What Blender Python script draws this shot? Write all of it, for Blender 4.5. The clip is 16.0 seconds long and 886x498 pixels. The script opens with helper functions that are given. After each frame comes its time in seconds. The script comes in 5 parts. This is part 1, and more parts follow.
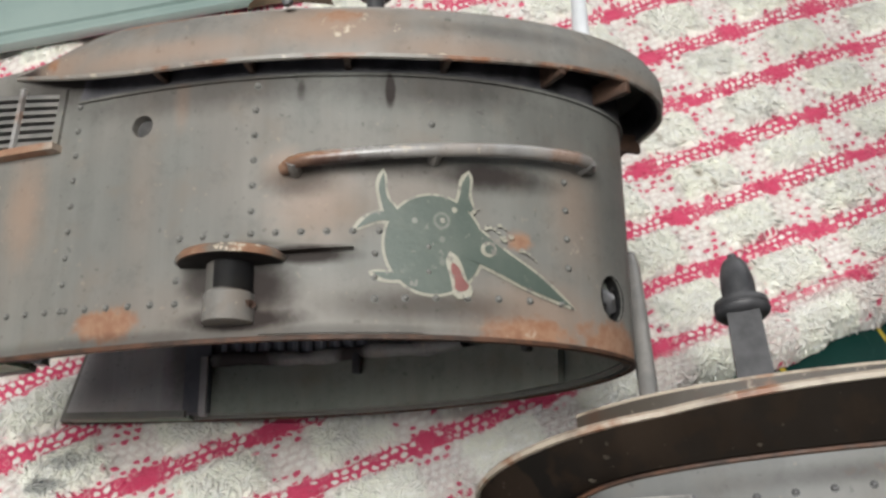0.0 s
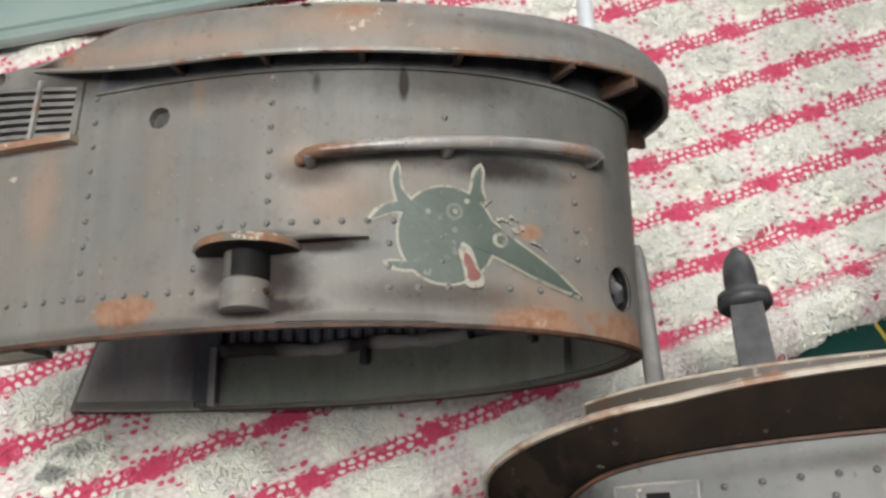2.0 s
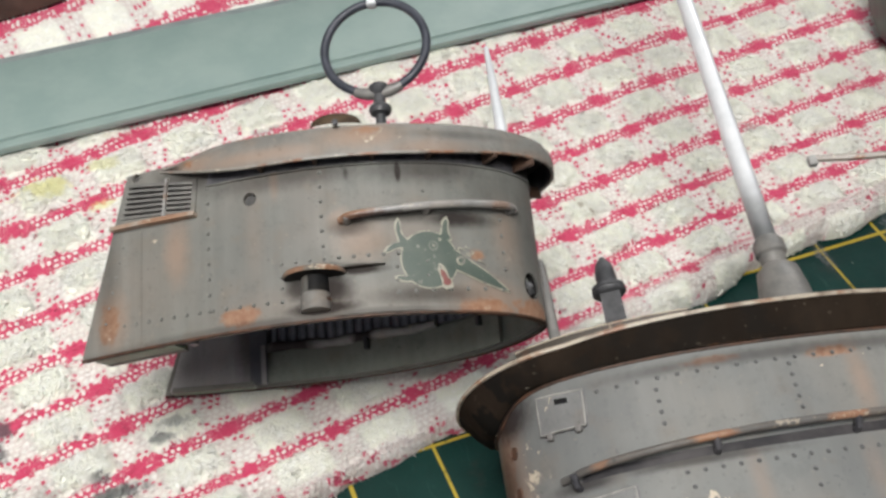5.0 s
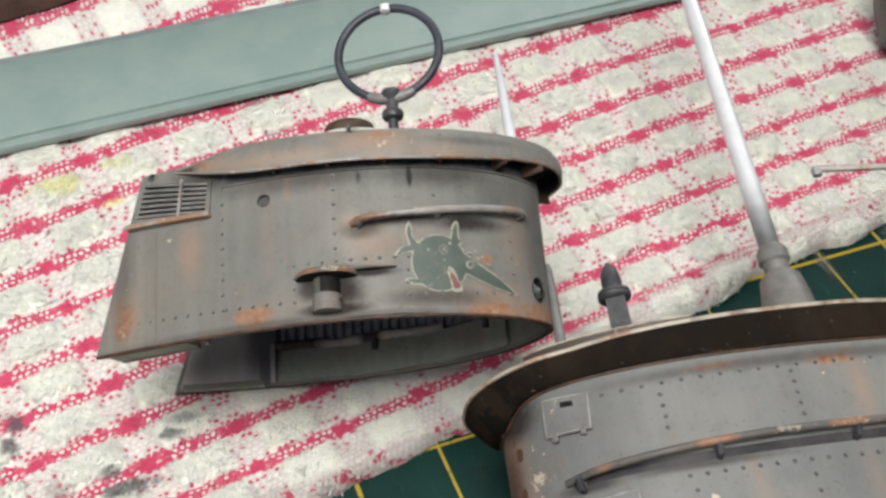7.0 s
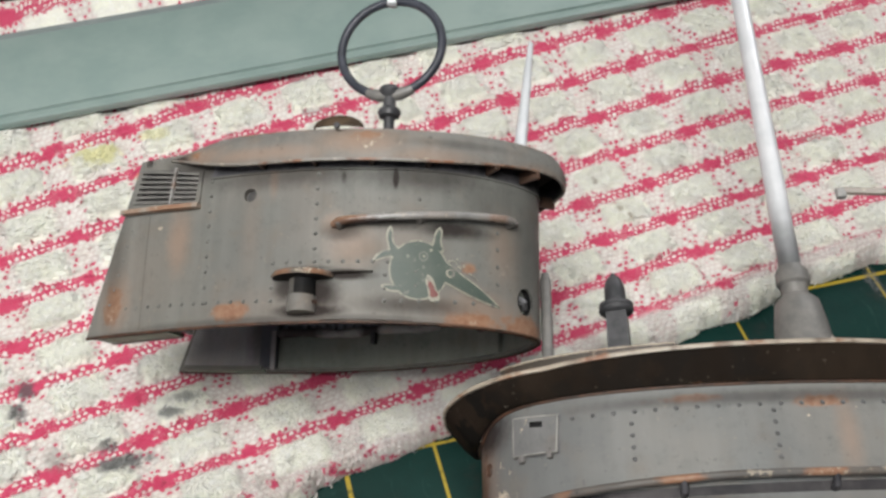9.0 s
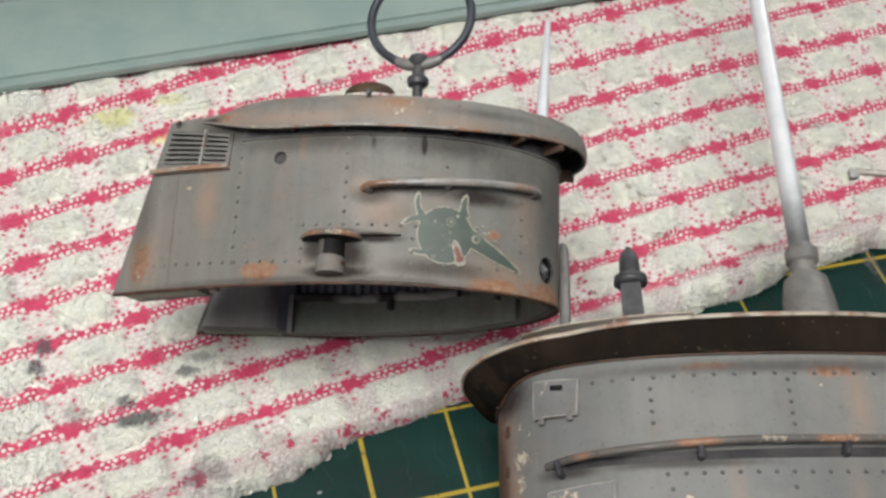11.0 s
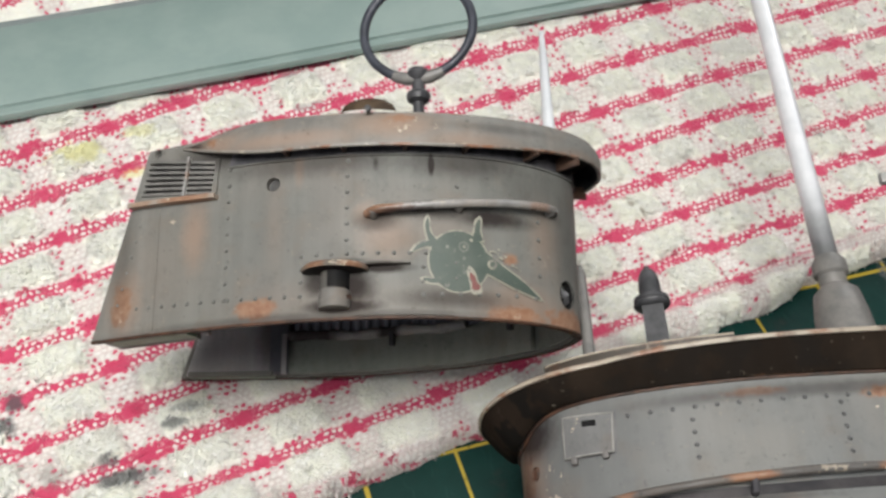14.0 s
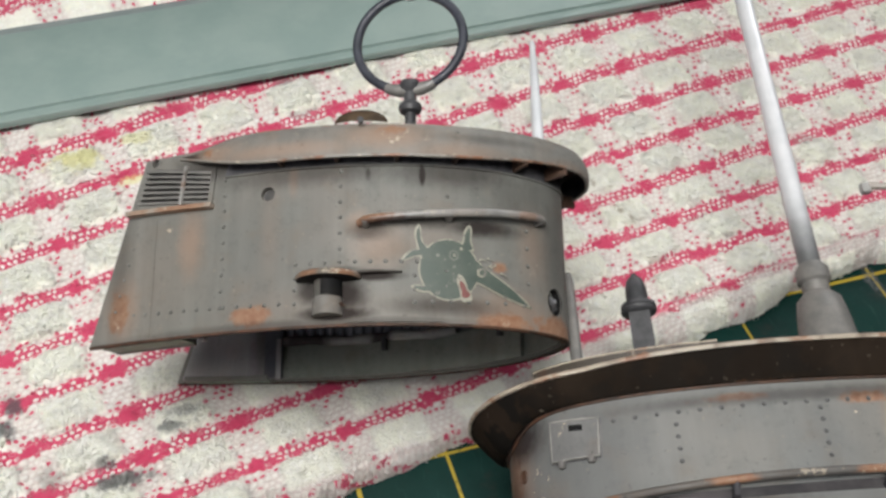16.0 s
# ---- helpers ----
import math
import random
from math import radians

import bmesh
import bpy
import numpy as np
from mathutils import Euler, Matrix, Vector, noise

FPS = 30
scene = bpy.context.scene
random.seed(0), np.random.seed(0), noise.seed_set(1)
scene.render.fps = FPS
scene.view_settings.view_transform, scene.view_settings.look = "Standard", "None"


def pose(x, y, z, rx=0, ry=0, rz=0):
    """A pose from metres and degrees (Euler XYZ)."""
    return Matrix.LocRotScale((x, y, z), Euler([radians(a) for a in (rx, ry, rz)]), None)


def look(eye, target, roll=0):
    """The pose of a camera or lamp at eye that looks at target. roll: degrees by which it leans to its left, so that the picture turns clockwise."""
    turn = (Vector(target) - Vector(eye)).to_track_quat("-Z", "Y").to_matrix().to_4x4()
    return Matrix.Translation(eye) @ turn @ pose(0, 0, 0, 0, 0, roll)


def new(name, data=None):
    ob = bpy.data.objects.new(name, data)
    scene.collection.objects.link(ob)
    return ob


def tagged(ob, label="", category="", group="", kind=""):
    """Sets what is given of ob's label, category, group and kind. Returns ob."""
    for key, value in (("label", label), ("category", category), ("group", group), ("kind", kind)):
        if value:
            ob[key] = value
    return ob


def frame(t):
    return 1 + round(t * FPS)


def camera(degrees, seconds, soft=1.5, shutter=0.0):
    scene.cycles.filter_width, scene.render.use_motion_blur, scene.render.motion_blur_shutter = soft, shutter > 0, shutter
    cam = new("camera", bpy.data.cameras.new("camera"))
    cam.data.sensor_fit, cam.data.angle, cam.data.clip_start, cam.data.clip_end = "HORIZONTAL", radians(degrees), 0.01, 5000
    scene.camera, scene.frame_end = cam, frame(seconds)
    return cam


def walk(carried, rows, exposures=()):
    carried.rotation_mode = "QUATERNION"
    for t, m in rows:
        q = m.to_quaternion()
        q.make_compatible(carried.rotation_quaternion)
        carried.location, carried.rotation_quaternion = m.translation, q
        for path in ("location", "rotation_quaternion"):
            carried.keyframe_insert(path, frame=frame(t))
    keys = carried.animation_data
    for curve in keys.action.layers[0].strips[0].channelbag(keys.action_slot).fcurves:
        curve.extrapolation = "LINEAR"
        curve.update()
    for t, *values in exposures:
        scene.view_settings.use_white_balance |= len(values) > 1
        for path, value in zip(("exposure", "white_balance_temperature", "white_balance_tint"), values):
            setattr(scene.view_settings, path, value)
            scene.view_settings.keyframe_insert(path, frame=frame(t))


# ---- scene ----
cam = camera(46.6, 16.0, soft=2.8)
# seconds, eye in metres, turn in degrees
PATH = [
    (0, 0.02243, -0.02879, 0.08666, 41.999, -1.528, -16.667),
    (0.5, 0.02262, -0.02921, 0.08679, 41.941, -1.749, -16.845),
    (1, 0.02182, -0.02892, 0.08699, 41.925, -1.842, -16.769),
    (1.5, 0.02204, -0.02914, 0.08674, 42.064, -1.864, -16.756),
    (2, 0.02071, -0.02970, 0.08718, 42.006, -2.048, -16.793),
    (2.5, 0.02224, -0.02865, 0.08728, 43.597, -0.752, -18.921),
    (3, 0.02085, -0.02924, 0.08731, 42.609, -0.294, -19.808),
    (3.5, 0.02144, -0.03052, 0.08765, 42.343, 0.676, -18.931),
    (4, 0.00434, -0.05437, 0.11577, 44.210, -2.955, -22.590),
    (4.2, 0.00290, -0.05670, 0.12000, 43.888, -3.276, -22.971),
    (6.5, 0.00017, -0.05815, 0.12257, 43.781, -4.025, -22.142),
    (7, 0.00055, -0.05825, 0.12333, 43.718, -4.089, -22.108),
    (7.5, 0.00065, -0.05912, 0.12348, 43.858, -4.204, -22.231),
    (8, 0.00391, -0.05789, 0.12349, 43.665, -4.300, -22.050),
    (8.5, 0.01442, -0.05886, 0.12812, 41.420, -1.941, -18.370),
    (8.7, 0.01722, -0.05836, 0.12683, 41.000, -1.059, -16.198),
    (10.8, 0.01423, -0.05406, 0.12513, 39.440, -2.756, -13.139),
    (11, 0.01087, -0.05925, 0.12660, 39.987, -3.601, -14.576),
    (11.5, 0.00456, -0.07024, 0.12714, 42.275, -5.891, -18.736),
    (12, 0.00078, -0.08522, 0.12335, 44.002, -6.316, -23.082),
    (12.5, -0.00070, -0.07937, 0.12658, 44.276, -5.430, -23.558),
    (13, 0.00286, -0.06216, 0.12313, 42.951, -4.256, -20.686),
    (13.5, 0.00687, -0.05147, 0.11841, 42.095, -3.822, -18.129),
    (14, 0.00752, -0.05177, 0.11852, 41.855, -3.721, -17.900),
    (14.5, 0.00709, -0.05092, 0.12048, 41.964, -3.778, -17.739),
    (15, 0.00628, -0.05074, 0.12161, 42.116, -3.764, -17.542),
    (15.5, 0.00693, -0.05077, 0.12185, 42.036, -3.834, -17.641),
    (16, 0.00757, -0.05297, 0.12109, 41.894, -3.929, -17.996),
]
walk(cam, [(t, pose(x, y, z, rx, ry, rz)) for t, x, y, z, rx, ry, rz in PATH], exposures=[(0.0, 0.02), (3.4, 0.02), (4.0, 0.01), (7.0, 0.0), (7.5, -0.07), (8.0, -0.22), (8.6, -0.13), (10.9, -0.14), (12.0, -0.15), (12.5, -0.02), (13.0, -0.20), (14.0, -0.04), (14.5, -0.10), (15.0, -0.14), (16.0, -0.15)])

# ---- world, lights, exposure ----
world = bpy.data.worlds.new("room_air")
world.use_nodes = True
scene.world = world
world.node_tree.nodes["Background"].inputs[0].default_value = (0.85, 0.92, 1.0, 1)
world.node_tree.nodes["Background"].inputs[1].default_value = 0.012


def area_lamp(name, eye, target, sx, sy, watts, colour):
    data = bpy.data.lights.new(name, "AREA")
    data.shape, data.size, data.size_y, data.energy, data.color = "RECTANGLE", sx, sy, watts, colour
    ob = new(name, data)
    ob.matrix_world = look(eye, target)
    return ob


# added, unseen lamps: a key overhead, a fill from the left, one from behind
area_lamp("key_light", (-0.06, -0.085, 0.43), (0.06, 0.03, 0), 0.24, 0.18, 2.7, (1.0, 0.985, 0.95))
area_lamp("left_fill_light", (-2.46, -1.36, 0.98), (0.03, 0.04, 0.0), 2.0, 1.4, 8.0, (0.95, 0.97, 1.0))
area_lamp("back_fill_light", (1.15, 1.05, 1.10), (0.06, 0.03, 0.0), 1.2, 0.9, 10.0, (0.95, 0.97, 1.0))

# ---- building helpers; lengths below are in half-inch squares of the mat ----
U = 0.0127


def finish(bm, name, material, smooth=40):
    """The bmesh, drawn in squares, as mesh data in metres."""
    bmesh.ops.recalc_face_normals(bm, faces=bm.faces)
    bm.transform(Matrix.Scale(U, 4))
    me = bpy.data.meshes.new(name)
    limit = radians(smooth)
    for e in bm.edges:
        e.smooth = len(e.link_faces) == 2 and e.calc_face_angle(0) < limit
    for f in bm.faces:
        f.smooth = True
    bm.to_mesh(me)
    bm.free()
    if material:
        me.materials.append(material)
    return me


def part(name, bm, material, parent, label="", smooth=40):
    ob = new(name, finish(bm, name, material, smooth))
    ob.parent = parent
    if label:
        tagged(ob, label)
    return ob


def solo(name, bm, material, m, label, category, kind="", group="", smooth=40):
    ob = new(name, finish(bm, name, material, smooth))
    ob.matrix_world = m
    return tagged(ob, label, category, group, kind)


def thing(name, m, label, category, group=""):
    ob = new(name)
    ob.empty_display_size = 0.01
    ob.matrix_world = m
    return tagged(ob, label, category, group)


def at(x, y, z, turn=None):
    """A pose at a place in squares."""
    m = turn.to_4x4() if turn is not None else Matrix()
    return Matrix.Translation((x * U, y * U, z * U)) @ m


def grid_faces(bm, rows, closed=False):
    """Faces between rows of vertices."""
    vs = [[bm.verts.new(p) for p in row] for row in rows]
    for a, b in zip(vs, vs[1:]):
        n = len(a)
        for i in range(n if closed else n - 1):
            j = (i + 1) % n
            bm.faces.new((a[i], a[j], b[j], b[i]))
    return vs


def slab(rows_out, rows_in):
    """A curved plate between an outer and an inner sheet of the same layout."""
    bm = bmesh.new()
    a, b = grid_faces(bm, rows_out), grid_faces(bm, rows_in)
    for i in range(len(a) - 1):
        for k in (0, -1):
            bm.faces.new((a[i][k], a[i + 1][k], b[i + 1][k], b[i][k]))
    for j in range(len(a[0]) - 1):
        for k in (0, -1):
            bm.faces.new((a[k][j], a[k][j + 1], b[k][j + 1], b[k][j]))
    return bm


def tube(points, radius, sides=10, caps=True, bm=None):
    """A round bar along points; radius: a number or one for each point."""
    bm = bm or bmesh.new()
    pts = [Vector(p) for p in points]
    rad = [radius] * len(pts) if isinstance(radius, (int, float)) else radius
    rings, side = [], None
    for i, p in enumerate(pts):
        d = (pts[min(i + 1, len(pts) - 1)] - pts[max(i - 1, 0)]).normalized()
        if side is None:
            side = d.orthogonal().normalized()
        side = (side - d * side.dot(d)).normalized()
        up = d.cross(side)
        rings.append([p + rad[i] * (math.cos(a) * side + math.sin(a) * up) for a in (2 * math.pi * k / sides for k in range(sides))])
    vs = grid_faces(bm, rings, closed=True)
    if caps:
        bm.faces.new(vs[0][::-1])
        bm.faces.new(vs[-1])
    return bm


def lathe(profile, sides=24, bm=None, m=Matrix(), caps=True):
    """A turned body about z from (radius, height) pairs."""
    bm = bm or bmesh.new()
    rows = [[m @ Vector((r * math.cos(a), r * math.sin(a), z)) for a in (2 * math.pi * k / sides for k in range(sides))] for r, z in profile]
    vs = grid_faces(bm, rows, closed=True)
    for ring in (vs[0][::-1], vs[-1]) if caps else ():
        bm.faces.new(ring)
    return bm


def box(x, y, z, m=Matrix(), bevel=0.0, bm=None):
    """A box of that size round the origin, moved by m."""
    one = bmesh.new()
    bmesh.ops.create_cube(one, size=1.0, matrix=Matrix.Diagonal((x, y, z, 1)))
    if bevel:
        bmesh.ops.bevel(one, geom=list(one.edges), offset=bevel, segments=2, affect="EDGES", profile=0.5)
    one.transform(m)
    if bm is None:
        return one
    tmp = bpy.data.meshes.new("tmp")
    one.to_mesh(tmp)
    one.free()
    bm.from_mesh(tmp)
    bpy.data.meshes.remove(tmp)
    return bm


def spline(points, n=6):
    """A smooth line through points (Catmull-Rom)."""
    p = [Vector(q) for q in points]
    p = [2 * p[0] - p[1], *p, 2 * p[-1] - p[-2]]
    out = []
    for a, b, c, d in zip(p, p[1:], p[2:], p[3:]):
        for k in range(n):
            t = k / n
            out.append(0.5 * (2 * b + (c - a) * t + (2 * a - 5 * b + 4 * c - d) * t * t + (3 * b - a - 3 * c + d) * t ** 3))
    return [*out, p[-2]]


def cut(ob, cutters):
    """Take bodies, drawn in squares, out of a part's mesh."""
    for bm in cutters:
        knife = new("knife", finish(bm, "knife", None))
        mod = ob.modifiers.new("cut", "BOOLEAN")
        mod.operation, mod.solver, mod.object = "DIFFERENCE", "EXACT", knife
        bpy.context.view_layer.update()
        keep, ob.parent = ob.parent, None
        me = bpy.data.meshes.new_from_object(ob.evaluated_get(bpy.context.evaluated_depsgraph_get()))
        ob.parent = keep
        ob.modifiers.clear()
        bpy.data.objects.remove(knife)
        ob.data = me
    ob.data.set_sharp_from_angle(angle=radians(38))


# ---- materials ----
class Nodes:
    """A small shorthand for node materials, in squares of the object's own space."""

    def __init__(self, name):
        self.mat = bpy.data.materials.new(name)
        self.mat.use_nodes = True
        self.tree = self.mat.node_tree
        self.bsdf = self.tree.nodes["Principled BSDF"]
        tc = self.tree.nodes.new("ShaderNodeTexCoord")
        self.pos = self.vmath("SCALE", tc.outputs["Object"], scale=1 / U)

    def node(self, kind, **props):
        n = self.tree.nodes.new(kind)
        for key, value in props.items():
            if key == "operation":
                n.operation = value
            elif key == "data_type":
                n.data_type = value
        return n

    def put(self, socket, value):
        if isinstance(value, bpy.types.NodeSocket):
            self.tree.links.new(value, socket)
        elif value is not None:
            socket.default_value = value

    def vmath(self, op, a, b=None, scale=None):
        n = self.node("ShaderNodeVectorMath", operation=op)
        self.put(n.inputs[0], a)
        self.put(n.inputs[1], b)
        if scale is not None:
            self.put(n.inputs["Scale"], scale)
        return n.outputs["Value"] if op in ("LENGTH", "DISTANCE", "DOT_PRODUCT") else n.outputs["Vector"]

    def math(self, op, a, b=None, c=None):
        n = self.node("ShaderNodeMath", operation=op)
        for s, v in zip(n.inputs, (a, b, c)):
            self.put(s, v)
        return n.outputs[0]

    def noise(self, scale, detail=4.0, rough=0.55, vector=None, w=0.0):
        n = self.node("ShaderNodeTexNoise")
        self.put(n.inputs["Vector"], vector or self.vmath("ADD", self.pos, (w, w * 0.7, -w)))
        n.inputs["Scale"].default_value, n.inputs["Detail"].default_value, n.inputs["Roughness"].default_value = scale, detail, rough
        return n.outputs["Fac"]

    def colour_noise(self, scale):
        n = self.node("ShaderNodeTexNoise")
        self.put(n.inputs["Vector"], self.pos)
        n.inputs["Scale"].default_value = scale
        return n.outputs["Color"]

    def cells(self, scale):
        n = self.node("ShaderNodeTexVoronoi")
        self.put(n.inputs["Vector"], self.pos)
        n.inputs["Scale"].default_value = scale
        return n.outputs["Distance"]

    def ramp(self, value, a, b, lo=0.0, hi=1.0):
        """value from a to b onto lo to hi, smooth and clamped."""
        n = self.node("ShaderNodeMapRange")
        n.interpolation_type = "SMOOTHSTEP"
        for s, v in zip(n.inputs, (value, a, b, lo, hi)):
            self.put(s, v)
        return n.outputs[0]

    def mix(self, fac, a, b):
        n = self.node("ShaderNodeMix", data_type="RGBA")
        self.put(n.inputs[0], fac)
        self.put(n.inputs[6], a if isinstance(a, bpy.types.NodeSocket) else (*a, 1))
        self.put(n.inputs[7], b if isinstance(b, bpy.types.NodeSocket) else (*b, 1))
        return n.outputs[2]

    def bump(self, height, strength, distance):
        n = self.node("ShaderNodeBump")
        self.put(n.inputs["Height"], height)
        n.inputs["Strength"].default_value, n.inputs["Distance"].default_value = strength, distance * U
        self.put(self.bsdf.inputs["Normal"], n.outputs[0])

    def done(self, colour, rough=0.5, metal=0.0, spec=0.5):
        self.put(self.bsdf.inputs["Base Color"], colour if isinstance(colour, bpy.types.NodeSocket) else (*colour, 1))
        self.put(self.bsdf.inputs["Roughness"], rough)
        self.put(self.bsdf.inputs["Metallic"], metal)
        self.put(self.bsdf.inputs["Specular IOR Level"], spec)
        return self.mat


RUST, DARKRUST, CHIP = (0.25, 0.115, 0.062), (0.075, 0.038, 0.025), (0.50, 0.43, 0.34)


def hull_paint(name, base, warm, stains=(), chips=(), hazes=(), washes=(), blots=(), rough=0.50, general=0.5, spec=0.28, streaks=1.0):
    """Weathered model paint with patches (x, y, z, rx, ry, rz, strength): stains of rust, hazes of thin rust, washes of
    dark grime and of painted shade, blots of mottled black, chips of pale flakes.
    """
    k = Nodes(name)
    big, mid, fine = k.noise(0.9, 3, 0.5), k.noise(3.2, 5, 0.6, w=3.1), k.noise(16, 4, 0.6, w=1.7)
    streak = k.noise(1.0, 4, 0.6, vector=k.vmath("MULTIPLY", k.pos, (6.0, 6.0, 0.5)))
    edge = k.math("ADD", k.math("MULTIPLY", mid, 0.55), k.math("MULTIPLY", fine, 0.45))

    def patches(rows, ragged, outer, inner):
        total = None
        for x, y, z, rx, ry, rz, s in rows:
            d = k.vmath("LENGTH", k.vmath("MULTIPLY", k.vmath("SUBTRACT", k.pos, (x, y, z)), (1 / rx, 1 / ry, 1 / rz)))
            m = k.math("MULTIPLY", k.ramp(k.math("ADD", d, k.math("MULTIPLY", k.math("SUBTRACT", edge, 0.5), ragged)), outer, inner), s)
            total = m if total is None else k.math("MAXIMUM", total, m)
        return total

    col = k.mix(k.ramp(big, 0.38, 0.66), base, warm)
    col = k.mix(k.ramp(k.noise(0.75, 4, 0.55, w=8.0), 0.44, 0.68, 0.0, 0.36), col, tuple(v * f for v, f in zip(base, (0.60, 0.58, 0.60))))
    col = k.mix(k.ramp(k.noise(7.5, 6, 0.75, w=5.0), 0.50, 0.66, 0.0, 0.45 * general), col, tuple(v * 0.55 for v in base))
    col = k.mix(k.ramp(streak, 0.42, 0.72, 0.0, 0.26 * streaks), col, tuple(v * 0.6 for v in base))
    col = k.mix(k.ramp(streak, 0.50, 0.30, 0.0, 0.25 * streaks), col, tuple(min(v * 1.35, 0.8) for v in base))
    col = k.mix(k.ramp(mid, 0.5, 0.72, 0.0, 0.35 * general), col, tuple(v * f for v, f in zip(warm, (0.95, 0.72, 0.55))))
    col = k.mix(k.ramp(fine, 0.60, 0.74, 0.0, 0.3 * general), col, tuple(v * 0.4 for v in base))
    col = k.mix(k.ramp(k.noise(24, 2, 0.5, w=21.0), 0.69, 0.73, 0.0, 0.55 * general), col, tuple(v * 0.6 for v in CHIP))
    col = k.mix(k.ramp(k.noise(20, 2, 0.5, w=31.0), 0.68, 0.72, 0.0, 0.6 * general), col, tuple(v * 0.3 for v in base))
    if hazes:
        col = k.mix(k.math("MULTIPLY", patches(hazes, 0.9, 1.3, 0.0), 0.85), col, (0.335, 0.222, 0.158))
    if stains:
        col = k.mix(patches(stains, 2.4, 1.05, 0.45), col, k.mix(k.ramp(fine, 0.35, 0.65), RUST, (0.32, 0.18, 0.11)))
    # one mask for grime and for shade put into the paint
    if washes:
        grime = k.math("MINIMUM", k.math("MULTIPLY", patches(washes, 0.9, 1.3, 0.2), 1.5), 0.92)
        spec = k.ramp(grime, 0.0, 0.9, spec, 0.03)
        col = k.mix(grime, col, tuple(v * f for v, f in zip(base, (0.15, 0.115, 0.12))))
    if blots:
        col = k.mix(k.math("MULTIPLY", patches(blots, 0.3, 1.1, 0.6), k.ramp(k.noise(3.6, 3, 0.5, w=12.0), 0.46, 0.53)), col, (0.010, 0.009, 0.008))
    flakes = None
    flake = k.math("ADD", k.noise(8.5, 7, 0.70, w=9.0), k.math("MULTIPLY", fine, 0.3))
    for x, y, z, rx, ry, rz, s in chips:
        d = k.vmath("LENGTH", k.vmath("MULTIPLY", k.vmath("SUBTRACT", k.pos, (x, y, z)), (1 / rx, 1 / ry, 1 / rz)))
        m = k.math("MULTIPLY", k.ramp(k.math("SUBTRACT", flake, k.math("MULTIPLY", d, 0.15)), 0.725 - 0.05 * s, 0.75 - 0.05 * s), min(s, 1.0))
        flakes = m if flakes is None else k.math("MAXIMUM", flakes, m)
    if flakes is not None:
        col = k.mix(flakes, col, CHIP)
    k.bump(k.math("ADD", k.math("MULTIPLY", fine, 0.4), k.noise(45, 3, 0.6)), 0.13, 0.010)
    return k.done(col, k.ramp(mid, 0.3, 0.7, rough - 0.08, rough + 0.15), spec=spec)


def rusty_bar(name, base, amount=0.5, metal=0.0, rough=0.42):
    k = Nodes(name)
    mid, fine = k.noise(2.6, 4, 0.6, w=4.0), k.noise(13, 4, 0.6)
    col = k.mix(k.ramp(mid, 0.62 - 0.3 * amount, 0.74 - 0.25 * amount), base, RUST)
    col = k.mix(k.ramp(fine, 0.60, 0.70, 0, 0.9), col, CHIP)
    col = k.mix(k.ramp(k.noise(5.0, 3, 0.5, w=7.0), 0.5, 0.75, 0, 0.7), col, DARKRUST)
    k.bump(fine, 0.3, 0.012)
    return k.done(col, rough, metal, spec=0.5)


def plain(name, a, b, scale=4.0, rough=0.5, metal=0.0, bump=0.2, fine=30.0, spec=0.5):
    k = Nodes(name)
    col = k.mix(k.ramp(k.noise(scale, 4, 0.6), 0.35, 0.68), a, b)
    k.bump(k.noise(fine, 3, 0.6), bump, 0.01)
    return k.done(col, k.ramp(k.noise(scale * 3, 3), 0.3, 0.7, rough - 0.06, rough + 0.1), metal, spec)


MAT_WALL = plain("wall_paint", (0.17, 0.165, 0.16), (0.20, 0.195, 0.185), 0.02, 0.7, fine=0.2)
MAT_TABLE = plain("table_wood", (0.16, 0.10, 0.06), (0.24, 0.15, 0.09), 0.3, 0.45, fine=3.0)
MAT_FLOOR = plain("floor_boards", (0.20, 0.15, 0.11), (0.26, 0.20, 0.15), 0.05, 0.5, fine=0.5)

